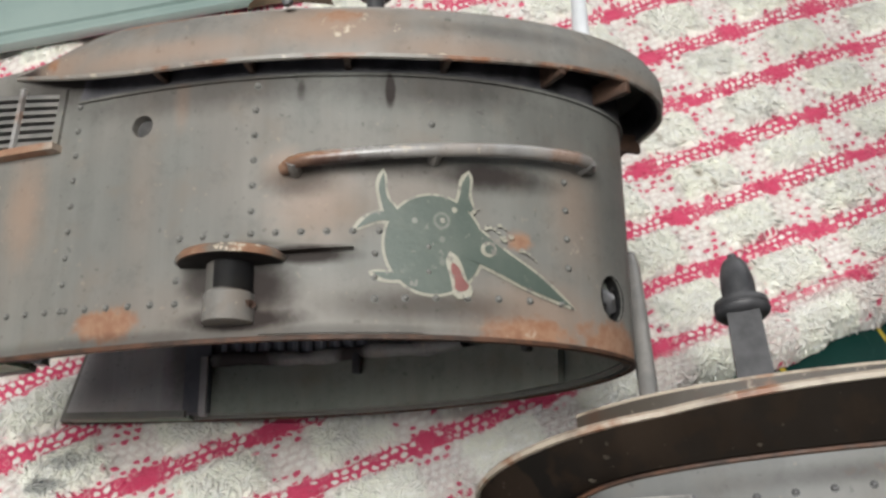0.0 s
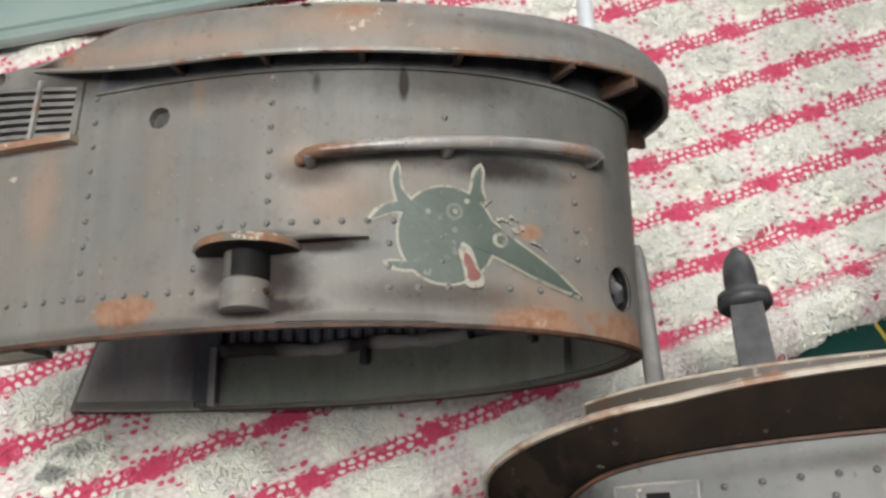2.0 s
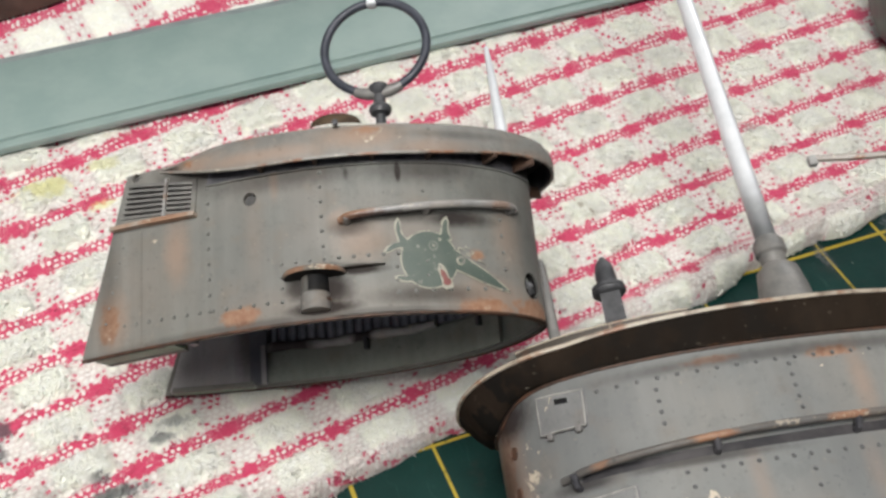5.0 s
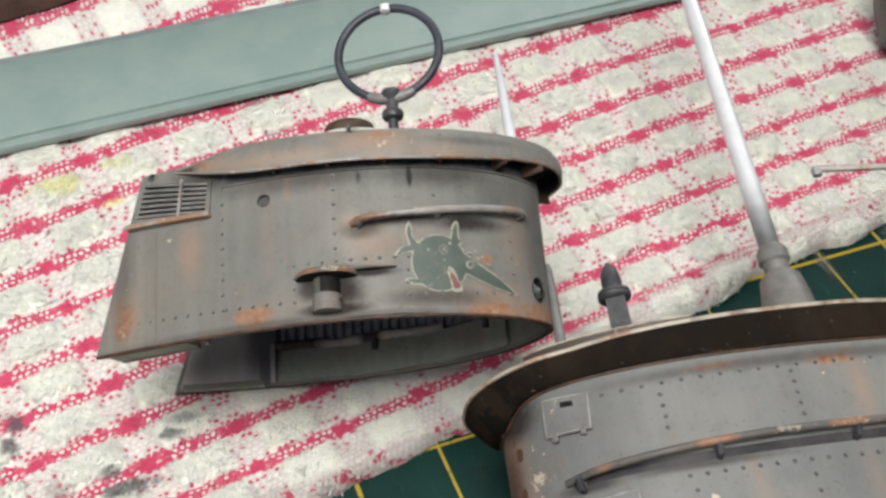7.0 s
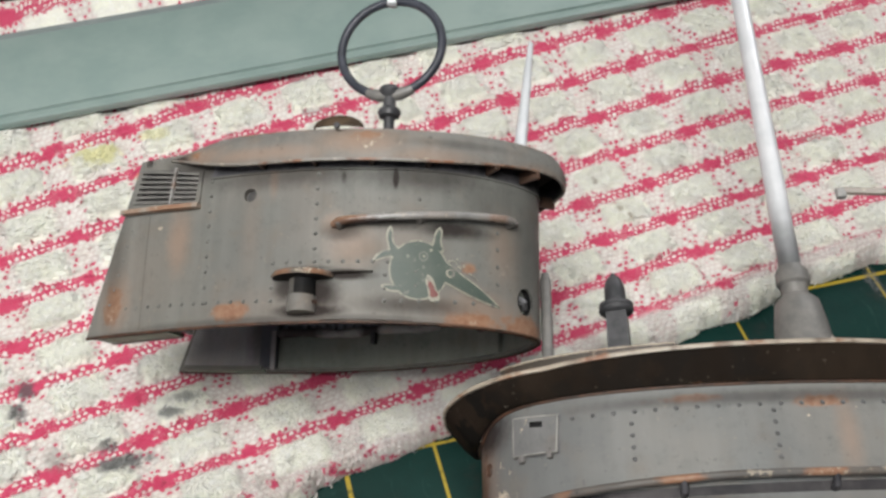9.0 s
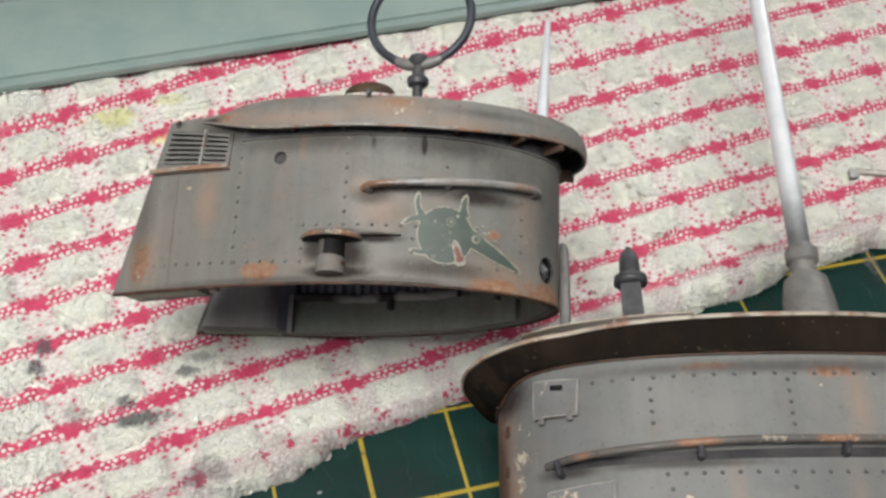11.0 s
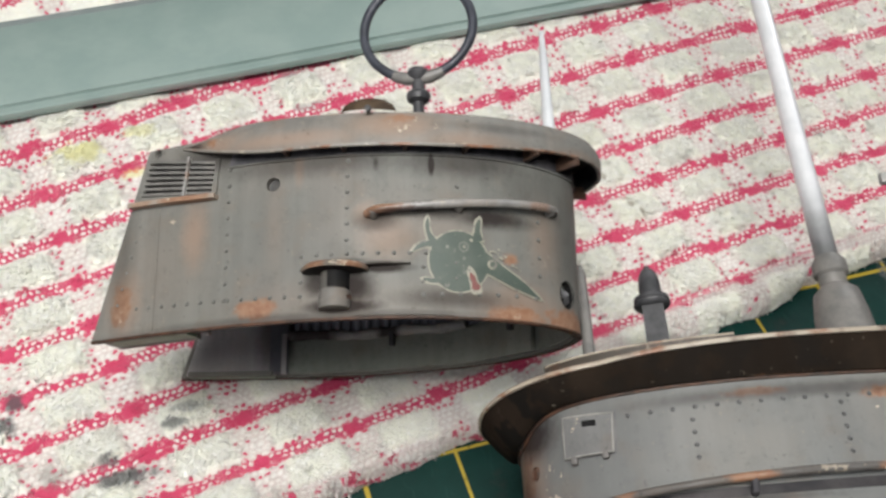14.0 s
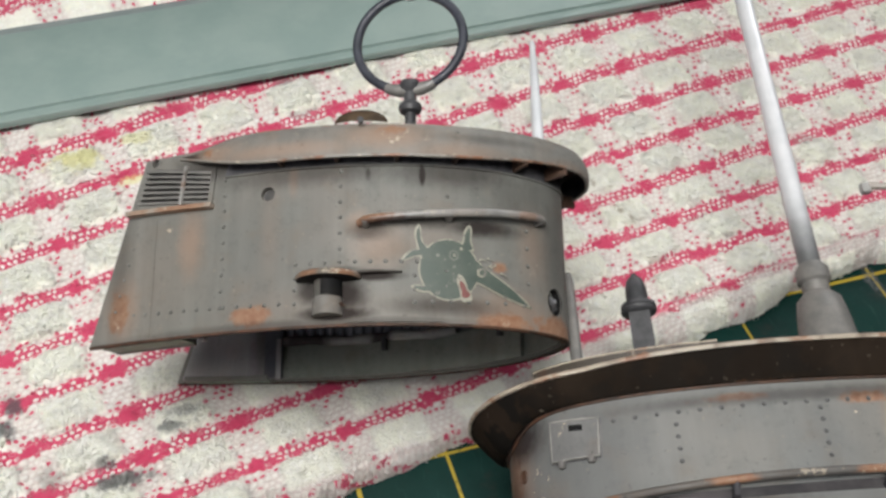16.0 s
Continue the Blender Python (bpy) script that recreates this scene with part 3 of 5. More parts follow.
def cloth_material():
    k = Nodes("terry_cloth")
    sep = k.node("ShaderNodeSeparateXYZ")
    k.put(sep.inputs[0], k.pos)
    x, y = sep.outputs[0], sep.outputs[1]

    def poly(terms):
        total = None
        for c, factors in terms:
            term = c
            for q in factors:
                term = k.math("MULTIPLY", q, term)
            total = term if total is None else k.math("ADD", total, term)
        return total

    wob = k.math("MULTIPLY", k.math("SUBTRACT", k.noise(2.4, 3, 0.5), 0.5), 0.16)
    wob2 = k.math("MULTIPLY", k.math("SUBTRACT", k.noise(2.1, 3, 0.5, w=11.0), 0.5), 0.12)
    v = k.math("ADD", wob, poly([(-0.3195, [x]), (1.9724, [y]), (0.00598, [x, x]), (0.00683, [x, y]), (-0.06775, [y, y])]))
    v = k.math("SUBTRACT", v, 10.007)
    u = k.math("ADD", wob2, poly([(1.030, [x]), (0.1938, [y]), (-0.0022, [x, x]), (-0.0077, [x, y]), (-0.0017, [y, y])]))
    u = k.math("SUBTRACT", u, 1.3033)
    dv = k.math("ABSOLUTE", k.math("SUBTRACT", k.math("FRACT", k.math("ADD", v, 0.5)), 0.5))
    du = k.math("ABSOLUTE", k.math("SUBTRACT", k.math("FRACT", k.math("ADD", u, 0.5)), 0.5))

    # stitches in staggered rows
    jig = k.math("MULTIPLY", k.math("SUBTRACT", k.noise(9.0, 3, 0.6, w=4.0), 0.5), 1.1)
    gy = k.math("ADD", k.math("MULTIPLY", v, PIPS_V), jig)
    row = k.math("FLOOR", gy)
    gx = k.math("ADD", k.math("ADD", k.math("MULTIPLY", u, PIPS_U), k.math("MULTIPLY", row, 0.5)), jig)
    fx, fy = (k.math("SUBTRACT", k.math("FRACT", g), 0.5) for g in (gx, gy))
    pip = k.math("SQRT", k.math("ADD", k.math("MULTIPLY", fx, fx), k.math("MULTIPLY", k.math("MULTIPLY", fy, fy), 1.15)))
    cell = k.node("ShaderNodeCombineXYZ")
    k.put(cell.inputs[0], k.math("FLOOR", gx))
    k.put(cell.inputs[1], row)
    rnd = k.node("ShaderNodeTexWhiteNoise")
    k.put(rnd.inputs["Vector"], cell.outputs[0])
    two = k.node("ShaderNodeSeparateColor")
    k.put(two.inputs[0], rnd.outputs["Color"])
    r, r2 = two.outputs[0], two.outputs[1]

    frayed = k.math("ADD", dv, k.math("MULTIPLY", k.math("SUBTRACT", r, 0.5), 0.09))
    stripe = k.ramp(frayed, 0.147, 0.112)
    block = k.math("MULTIPLY", k.ramp(k.math("ADD", du, k.math("MULTIPLY", r, 0.09)), 0.18, 0.12), k.ramp(k.math("ADD", dv, k.math("MULTIPLY", r2, 0.08)), 0.20, 0.15))
    tight = k.ramp(k.noise(0.9, 2, 0.5, w=2.0), 0.50, 0.62, 0.0, 0.25)
    hole = k.math("MULTIPLY", k.ramp(pip, 0.41, 0.27), k.ramp(r2, 0.05, 0.10))
    hole = k.math("MULTIPLY", hole, k.math("SUBTRACT", 1.0, k.math("MAXIMUM", block, tight)))
    red = k.math("MAXIMUM", k.math("MULTIPLY", stripe, k.math("SUBTRACT", 1.0, hole)), block)
    column = k.ramp(k.math("ADD", du, k.math("MULTIPLY", r2, 0.08)), 0.27, 0.19)
    near = k.ramp(dv, 0.46, 0.16, 0.16, 0.62)
    fleck = k.math("MULTIPLY", k.ramp(pip, 0.40, 0.28), k.math("MULTIPLY", column, k.math("GREATER_THAN", near, r)))
    stray = k.math("MULTIPLY", k.ramp(pip, 0.36, 0.26), k.math("MULTIPLY", k.ramp(dv, 0.24, 0.20), k.math("GREATER_THAN", 0.22, r2)))
    red = k.math("MAXIMUM", red, k.math("MULTIPLY", k.math("MAXIMUM", fleck, stray), 0.97))
    inset = k.math("SUBTRACT", y, k.math("ADD", 0.33, poly([(0.262, [x]), (-0.0065, [x, x])])))
    red = k.math("MULTIPLY", red, k.math("MAXIMUM", k.ramp(inset, 0.20, 0.36), k.ramp(k.noise(5.0, 3, 0.6, w=17.0), 0.54, 0.60)))

    white = k.mix(k.ramp(k.noise(3.0, 4, 0.6, w=5), 0.35, 0.65), (0.74, 0.725, 0.67), (0.80, 0.79, 0.755))
    pad = k.math("MULTIPLY", k.ramp(dv, 0.14, 0.20), k.ramp(du, 0.14, 0.24))
    white = k.mix(k.math("MULTIPLY", pad, k.ramp(k.noise(2.6, 5, 0.7, w=4), 0.36, 0.66, 0.2, 0.9)), white, (0.92, 0.92, 0.80))
    white = k.mix(k.math("MULTIPLY", pad, k.ramp(k.noise(14, 3, 0.6, w=7), 0.52, 0.70, 0.0, 0.7)), white, (0.97, 0.965, 0.93))
    white = k.mix(k.math("MULTIPLY", k.math("SUBTRACT", 1.0, pad), k.ramp(pip, 0.26, 0.52, 0.0, 0.5)), white, (0.55, 0.46, 0.43))
    blush = k.math("MULTIPLY", k.math("MAXIMUM", k.ramp(dv, 0.30, 0.14), k.math("MULTIPLY", column, 0.6)), 0.14)
    white = k.mix(blush, white, (0.80, 0.50, 0.52))
    col = k.mix(red, white, k.mix(k.noise(9, 3), (0.50, 0.036, 0.100), (0.66, 0.095, 0.180)))
    for cx, cy, rx, ry, s, tint in STAINS:
        d = k.vmath("LENGTH", k.vmath("MULTIPLY", k.vmath("SUBTRACT", k.pos, (cx, cy, CLOTH_TOP)), (1 / rx, 1 / ry, 0.0)))
        d = k.math("ADD", d, k.math("MULTIPLY", k.math("SUBTRACT", k.noise(5, 4, 0.6), 0.5), 2.6))
        col = k.mix(k.ramp(d, 1.05, 0.35, 0, s), col, tint)
    k.bump(k.math("ADD", k.noise(55, 3, 0.6), k.math("MULTIPLY", pip, -0.9)), 0.5, 0.02)
    k.put(k.bsdf.inputs["Sheen Weight"], 0.2)
    k.put(k.bsdf.inputs["Subsurface Weight"], 0.12)
    k.put(k.bsdf.inputs["Subsurface Radius"], (1.0, 0.8, 0.7))
    k.put(k.bsdf.inputs["Subsurface Scale"], 0.0005)
    return k.done(col, 0.9, spec=0.15)


# paint smudges: place, half widths, strength, colour
SMUDGE, YELLOW, BROWN = (0.085, 0.088, 0.095), (0.80, 0.76, 0.30), (0.26, 0.19, 0.10)
STAINS = [
    (-1.22, 2.57, 0.13, 0.16, 0.85, SMUDGE), (-1.30, 2.28, 0.15, 0.16, 0.8, SMUDGE), (0.26, 1.87, 0.20, 0.08, 0.75, (0.14, 0.15, 0.15)), (0.50, 2.03, 0.22, 0.09, 0.6, (0.20, 0.21, 0.21)),
    (-0.20, 1.41, 0.34, 0.13, 0.85, SMUDGE), (-0.32, 1.62, 0.16, 0.10, 0.8, SMUDGE), (-0.88, 1.60, 0.18, 0.15, 0.5, (0.25, 0.24, 0.22)), (0.35, 0.62, 0.3, 0.2, 0.5, (0.11, 0.10, 0.11)),
    (-0.25, 6.12, 0.40, 0.26, 0.7, YELLOW), (0.50, 6.33, 0.24, 0.16, 0.45, YELLOW), (0.33, 5.62, 0.20, 0.10, 0.5, YELLOW), (6.23, 3.40, 0.06, 0.10, 0.8, BROWN), (6.14, 3.56, 0.08, 0.08, 0.55, BROWN),
    (6.0, 4.1, 0.06, 0.12, 0.55, BROWN), (2.57, 7.05, 0.25, 0.12, 0.5, (0.25, 0.25, 0.24)), (2.65, 6.35, 0.30, 0.14, 0.5, (0.25, 0.25, 0.24)), (9.3, 4.2, 0.25, 0.15, 0.4, (0.25, 0.25, 0.22)),
]
MAT_CLOTH = cloth_material()


def tuft_height(x, y, cell, seed):
    """Round tufts on a jittered lattice: 0 between them, 1 on their tops."""
    gx, gy = np.floor(x / cell), np.floor(y / cell)
    best = np.zeros_like(x)
    for i in (-1, 0, 1):
        for j in (-1, 0, 1):
            cx, cy = gx + i, gy + j
            h = np.sin(cx * 127.1 + cy * 311.7 + seed) * 43758.5453
            k = np.sin(cx * 269.5 + cy * 183.3 + seed) * 28001.8384
            jx, jy = h - np.floor(h), k - np.floor(k)
            d2 = ((x / cell - cx - jx) ** 2 + (y / cell - cy - jy) ** 2)
            best = np.maximum(best, (0.55 + 0.45 * jx) * np.sqrt(np.maximum(1 - d2 / 0.72, 0)))
    return best


def pad_mask(x, y):
    """1 on the raised terry pads, 0 on the flat stripes and columns between them."""
    u, v = weave(x, y)
    dv, du = np.abs((v + 0.5) % 1 - 0.5), np.abs((u + 0.5) % 1 - 0.5)
    hem = np.clip(1.5 - (y - cloth_edge(x)) / 0.22, 0, 1)
    return np.maximum(np.clip((dv - 0.13) / 0.16, 0, 1) * np.clip((du - 0.11) / 0.17, 0, 1), 0.85 * hem)


def cloth_relief(x, y):
    u, v = weave(x, y)
    puff = pad_mask(x, y)
    row = np.floor(v * PIPS_V)
    fx, fy = (u * PIPS_U + 0.5 * row) % 1 - 0.5, (v * PIPS_V) % 1 - 0.5
    stitch = np.sqrt(np.maximum(1 - (fx * fx + fy * fy) / 0.22, 0))
    fine, coarse = tuft_height(x, y, 0.075, 0.0), tuft_height(x * 0.8 + y * 0.3, y, 0.19, 5.0)
    wave = 0.02 * np.sin(1.3 * x + 0.6 * y) * np.sin(0.9 * y - 0.5 * x + 1.0)
    return wave + puff * (0.015 + 0.06 * coarse + 0.012 * fine) + (1 - puff) * (0.026 * stitch + 0.012 * fine)


def cloth():
    xs = np.concatenate([np.arange(-9, -2.6, 0.2), np.arange(-2.6, 13.6, 0.034), np.arange(13.6, 22, 0.2)])
    ds = np.concatenate([np.array([0.0, 0.01, 0.025, 0.045, 0.07, 0.1]), np.arange(0.13, 7.6, 0.034), np.arange(7.6, 12.0, 0.15)])
    X, D = np.meshgrid(xs, ds)
    wob = 0.05 * np.sin(2.1 * X) + 0.035 * np.sin(5.3 * X + 1) + 0.05 * tuft_height(X, X * 0, 0.16, 2.0)
    Y = cloth_edge(X) + D - wob * np.clip(1 - D / 0.5, 0, 1)
    lift = np.sqrt(np.maximum(1 - (1 - np.minimum(D / 0.14, 1)) ** 2, 0))
    Z = 0.01 + lift * (CLOTH_TOP - 0.08 + cloth_relief(X, Y))
    Y = Y - 0.03 * np.clip(1 - D / 0.3, 0, 1) * tuft_height(X, Z * 3, 0.09, 8.0)
    n, m = X.shape
    verts = np.stack([X, Y, Z], -1).reshape(-1, 3) * U
    a = (np.arange(n - 1)[:, None] * m + np.arange(m - 1)[None]).ravel()
    faces = np.stack([a, a + 1, a + m + 1, a + m], -1)
    me = bpy.data.meshes.new("terry_cloth")
    me.from_pydata(verts.tolist(), [], faces.tolist())
    me.polygons.foreach_set("use_smooth", np.ones(len(me.polygons), bool))
    me.materials.append(MAT_CLOTH)
    ob = tagged(new("dish_cloth", me), "white terry dish cloth with red stripes and paint smudges", "cloth")
    cloth_pile(ob)


def cloth_pile(parent, count=180000, hem_count=15000):
    """Short loops of yarn standing on the terry pads, a few on the flat weave."""
    g = np.random.default_rng(3)
    x = np.concatenate([-2.6 + 16.0 * g.random(count) ** 1.15, g.uniform(-2.6, 12.5, hem_count)])
    d = np.concatenate([7.3 * g.random(count) ** 1.25, 0.45 * g.random(hem_count) ** 1.4])
    count = len(x)
    hem = np.clip(1 - d / 0.5, 0, 1)
    y = cloth_edge(x) + d - hem * (0.05 * np.sin(2.1 * x) + 0.035 * np.sin(5.3 * x + 1) + 0.05 * tuft_height(x, x * 0, 0.16, 2.0)) + 0.02 * hem
    pad = pad_mask(x, y)
    keep = g.random(count) < 0.30 + 0.70 * pad
    x, y, d, pad = (q[keep] for q in (x, y, d, pad))
    count = len(x)
    size = (0.55 + 0.45 * pad) * g.uniform(0.75, 1.3, count)
    swirl = 2.6 * np.sin(4.1 * x + 2.3 * y) + 2.6 * np.sin(3.3 * y - 2.9 * x + 1.7)
    turn = np.where(pad > 0.3, swirl + g.normal(0, 0.8, count), 0.17 + g.normal(0, 0.5, count))
    lift = np.sqrt(np.maximum(1 - (1 - np.minimum(d / 0.14, 1)) ** 2, 0))
    z = 0.01 + lift * (CLOTH_TOP - 0.08 + cloth_relief(x, y)) - 0.012
    along = np.stack([np.cos(turn), np.sin(turn), g.normal(0.15, 0.4, count)], -1)
    across = np.stack([-np.sin(turn), np.cos(turn), np.zeros(count)], -1)
    bend = g.normal(0, 0.025, count)
    rings, sides = 4, 3
    pts = np.zeros((count, rings, sides, 3))
    mid = np.stack([x, y, z], -1)
    for i in range(rings):
        f = i / (rings - 1) - 0.5
        arch = (0.25 - f * f) * 4
        c = mid + along * (0.125 * size * f)[:, None] + across * (bend * arch)[:, None] + np.array([0, 0, 1]) * ((0.012 + 0.014 * pad) * size * arch)[:, None]
        r = 0.0105 * size * (0.55 + 0.45 * arch)
        for j in range(sides):
            a = 2 * math.pi * j / sides + 0.6
            pts[:, i, j] = c + across * (r * math.cos(a))[:, None] + np.array([0, 0, 1]) * (r * math.sin(a))[:, None]
    quads = [(i * sides + j, i * sides + (j + 1) % sides, (i + 1) * sides + (j + 1) % sides, (i + 1) * sides + j) for i in range(rings - 1) for j in range(sides)]
    faces = (np.arange(count)[:, None, None] * (rings * sides) + np.array(quads)[None]).reshape(-1, 4)
    me = bpy.data.meshes.new("terry_nap")
    me.vertices.add(count * rings * sides)
    me.vertices.foreach_set("co", (pts * U).ravel())
    me.loops.add(faces.size)
    me.loops.foreach_set("vertex_index", faces.ravel())
    me.polygons.add(len(faces))
    me.polygons.foreach_set("loop_start", np.arange(len(faces)) * 4)
    me.polygons.foreach_set("use_smooth", np.ones(len(faces), bool))
    me.update(calc_edges=True)
    me.materials.append(MAT_CLOTH)
    ob = new("terry_nap", me)
    ob.parent = parent
    tagged(ob, "short loops of white and red yarn", kind="stuff")


def metal_bar():
    turn = Matrix.Rotation(math.atan(0.066), 4, "Z")
    bar = thing("metal_bar", Matrix.Translation((4.0 * U, 8.07 * U, 0.36 * U)) @ turn, "pale grey-green painted metal bar lying on the cloth", "bar")
    paint = plain("bar_paint", (0.232, 0.310, 0.291), (0.27, 0.345, 0.323), 1.3, 0.42, 0.0, bump=0.15, fine=25)
    edge = plain("bar_edge_paint", (0.20, 0.235, 0.235), (0.25, 0.285, 0.28), 2.0, 0.4)
    part("face", box(26, 1.66, 0.14, Matrix.Translation((0, 0.09, 0.10)), 0.02), paint, bar)
    part("front_lip", box(26, 0.125, 0.12, Matrix.Translation((0, -0.835, 0.08)), 0.02), paint, bar)
    part("groove", box(26, 0.032, 0.09, Matrix.Translation((0, -0.756, 0.08))), paint, bar, "dark groove along the front lip")
    part("back_flange", box(26, 0.24, 0.10, Matrix.Translation((0, 1.05, 0.04)), 0.03), edge, bar, "darker grey rear flange")


room()
cutting_mat()
cloth()
metal_bar()


# ---- model conning towers ----
class Hull:
    """The curved wall of a tower in its own axes: x forward, y across, z up; the nose at x = nose."""

    def __init__(self, coef, nose, aft, slope, round_len=1.3):
        self.coef, self.nose, self.aft, self.slope, self.round_len = coef, nose, aft, slope, round_len

    def half(self, x):
        s = math.sqrt(max(self.nose * min(max((x + self.round_len) / self.round_len, 0), 1.2) - x, 0.0)) if x < self.nose else 0.0
        return sum(c * s ** (i + 1) for i, c in enumerate(self.coef))

    def flat(self, s, z):
        aft = self.aft + self.slope * z
        x = self.nose - (self.nose - aft) * s * s
        return Vector((x, math.copysign(self.half(x), s), z))

    def normal(self, s, z):
        d = self.flat(min(s + 0.004, 1.0), z) - self.flat(max(s - 0.004, -1.0), z)
        return Vector((d.y, -d.x, 0)).normalized() * (1 if d.length else 0)

    def at(self, s, z, off=0.0):
        return self.flat(s, z) + off * self.normal(s, z)

    def s_of(self, x, z, side):
        return side * math.sqrt(min(max((self.nose - x) / (self.nose - self.aft - self.slope * z), 0), 1))

    def on(self, x, z, side, off=0.0):
        """The pose of something on the wall: its x along the wall, y up, z outward; in squares."""
        s = self.s_of(x, z, side)
        n = self.normal(s, z)
        p = self.flat(s, z) + off * n
        up = Vector((0, 0, 1))
        t = up.cross(n)
        m = Matrix((t, up, n)).transposed().to_4x4()
        m.translation = p
        return m

    def sheet(self, s0, s1, ns, z0, z1, nz, off):
        rows = []
        for i in range(nz + 1):
            f = i / nz
            a, b = (v(f) if callable(v) else v for v in (z0, z1))
            rows.append([self.at(s0 + (s1 - s0) * j / ns, z0 + (z1 - z0) * f, off) for j in range(ns + 1)])
        return rows

    def plate(self, s0, s1, ns, z0, z1, nz, off, thick):
        return slab(self.sheet(s0, s1, ns, z0, z1, nz, off), self.sheet(s0, s1, ns, z0, z1, nz, off - thick))

    def patch(self, corners, side, off, thick, n=8):
        """A plate on the wall between four corners (x, z): bottom aft, bottom fore, top fore, top aft."""
        (ax, az), (bx, bz), (cx, cz), (dx, dz) = corners
        def sheet(o):
            rows = []
            for i in range(n + 1):
                f = i / n
                row = []
                for j in range(n + 1):
                    g = j / n
                    x = (ax + (bx - ax) * g) * (1 - f) + (dx + (cx - dx) * g) * f
                    z = (az + (bz - az) * g) * (1 - f) + (dz + (cz - dz) * g) * f
                    row.append(self.at(self.s_of(x, z, side), z, o))
                rows.append(row)
            return rows
        return slab(sheet(off), sheet(off - thick))

    def floor(self, z, thick, inset, aft, n=24):
        """A level plate that fills the plan forward of aft."""
        s1 = self.s_of(aft, z, 1)
        edge = [self.at(s1 * (2 * i / n - 1), z, -inset) for i in range(n + 1)]
        bm = bmesh.new()
        lo, hi = [bm.verts.new(p - Vector((0, 0, thick))) for p in edge], [bm.verts.new(p) for p in edge]
        bm.faces.new(hi)
        bm.faces.new(lo[::-1])
        for i in range(n + 1):
            j = (i + 1) % (n + 1)
            bm.faces.new((lo[i], lo[j], hi[j], hi[i]))
        return bm


def rivet_mesh(material, r=0.0155):
    bm = lathe([(r * 1.35, -0.004), (r * 1.35, 0.0005), (r, 0.0015), (r, 0.005), (r * 0.8, 0.013), (r * 0.35, 0.018)], sides=9)
    return finish(bm, "rivet", material)


def set_rivets(hull, wall, me, side, places):
    for x, z in places:
        ob = new("rivet", me)
        ob.parent = wall
        m = hull.on(x, z, side)
        m.translation *= U
        ob.matrix_local = m


def column(x, z0, z1, n, lean=0.0):
    return [(x + lean * (z0 + (z1 - z0) * i / (n - 1)), z0 + (z1 - z0) * i / (n - 1)) for i in range(n)]


def line(x0, x1, z0, z1, n):
    return [(x0 + (x1 - x0) * i / (n - 1), z0 + (z1 - z0) * i / (n - 1)) for i in range(n)]


def wall_rail(hull, side, x0, x1, z0, z1, off, r, posts, material, parent, name="grab_rail", arch=0.0, post_mat=None, drop=0.02):
    n = 28
    pts = []
    for i in range(n + 1):
        f = i / n
        z = z0 + (z1 - z0) * f + arch * math.sin(math.pi * min(f * 3, 1) / 2)
        x = x0 + (x1 - x0) * f
        end = min(f, 1 - f) * n
        o = off * (0.15 if end < 0.5 else 0.8 if end < 1.5 else 1.0)
        pts.append(hull.at(hull.s_of(x, z, side), z, o))
    rail = part(name, tube(pts, r, 10), material, parent)
    for f in posts:
        z, x = z0 + (z1 - z0) * f + arch * math.sin(math.pi * min(f * 3, 1) / 2), x0 + (x1 - x0) * f
        s = hull.s_of(x, z, side)
        part("bracket", tube([hull.at(s, z - drop, 0.0), hull.at(s, z - drop * 0.9, off * 0.6), hull.at(s, z, off)], r * 0.95, 8), post_mat or DARK, rail)


def disc_on(hull, side, x, z, rx, rz, off, depth, n=20):
    """A round plug set into the wall."""
    m = hull.on(x, z, side, off) @ Matrix.Diagonal((rx, rz, 1, 1))
    return lathe([(1.0, 0.0), (0.86, -0.4 * depth), (0.7, -depth)][::-1], n, m=m)


def polar_patch(hull, side, cx, cz, radius, off, thick, n=160, rings=6):
    """A painted shape on the wall whose edge is radius(angle) from its middle."""
    def sheet(o):
        rows = []
        for k in range(rings + 1):
            f = 0.02 + 0.98 * k / rings
            row = []
            for i in range(n + 1):
                a = 2 * math.pi * i / n
                r = radius(a) * f
                x, z = cx + r * math.cos(a), cz + r * math.sin(a)
                row.append(hull.at(hull.s_of(x, z, side), z, o))
            rows.append(row)
        return rows
    bm = bmesh.new()
    grid_faces(bm, sheet(off))
    return bm


def tower_pose(place, ax, ay, az):
    m = Matrix((ax, ay, az)).transposed().to_4x4()
    m.translation = Vector(place) * U
    return m


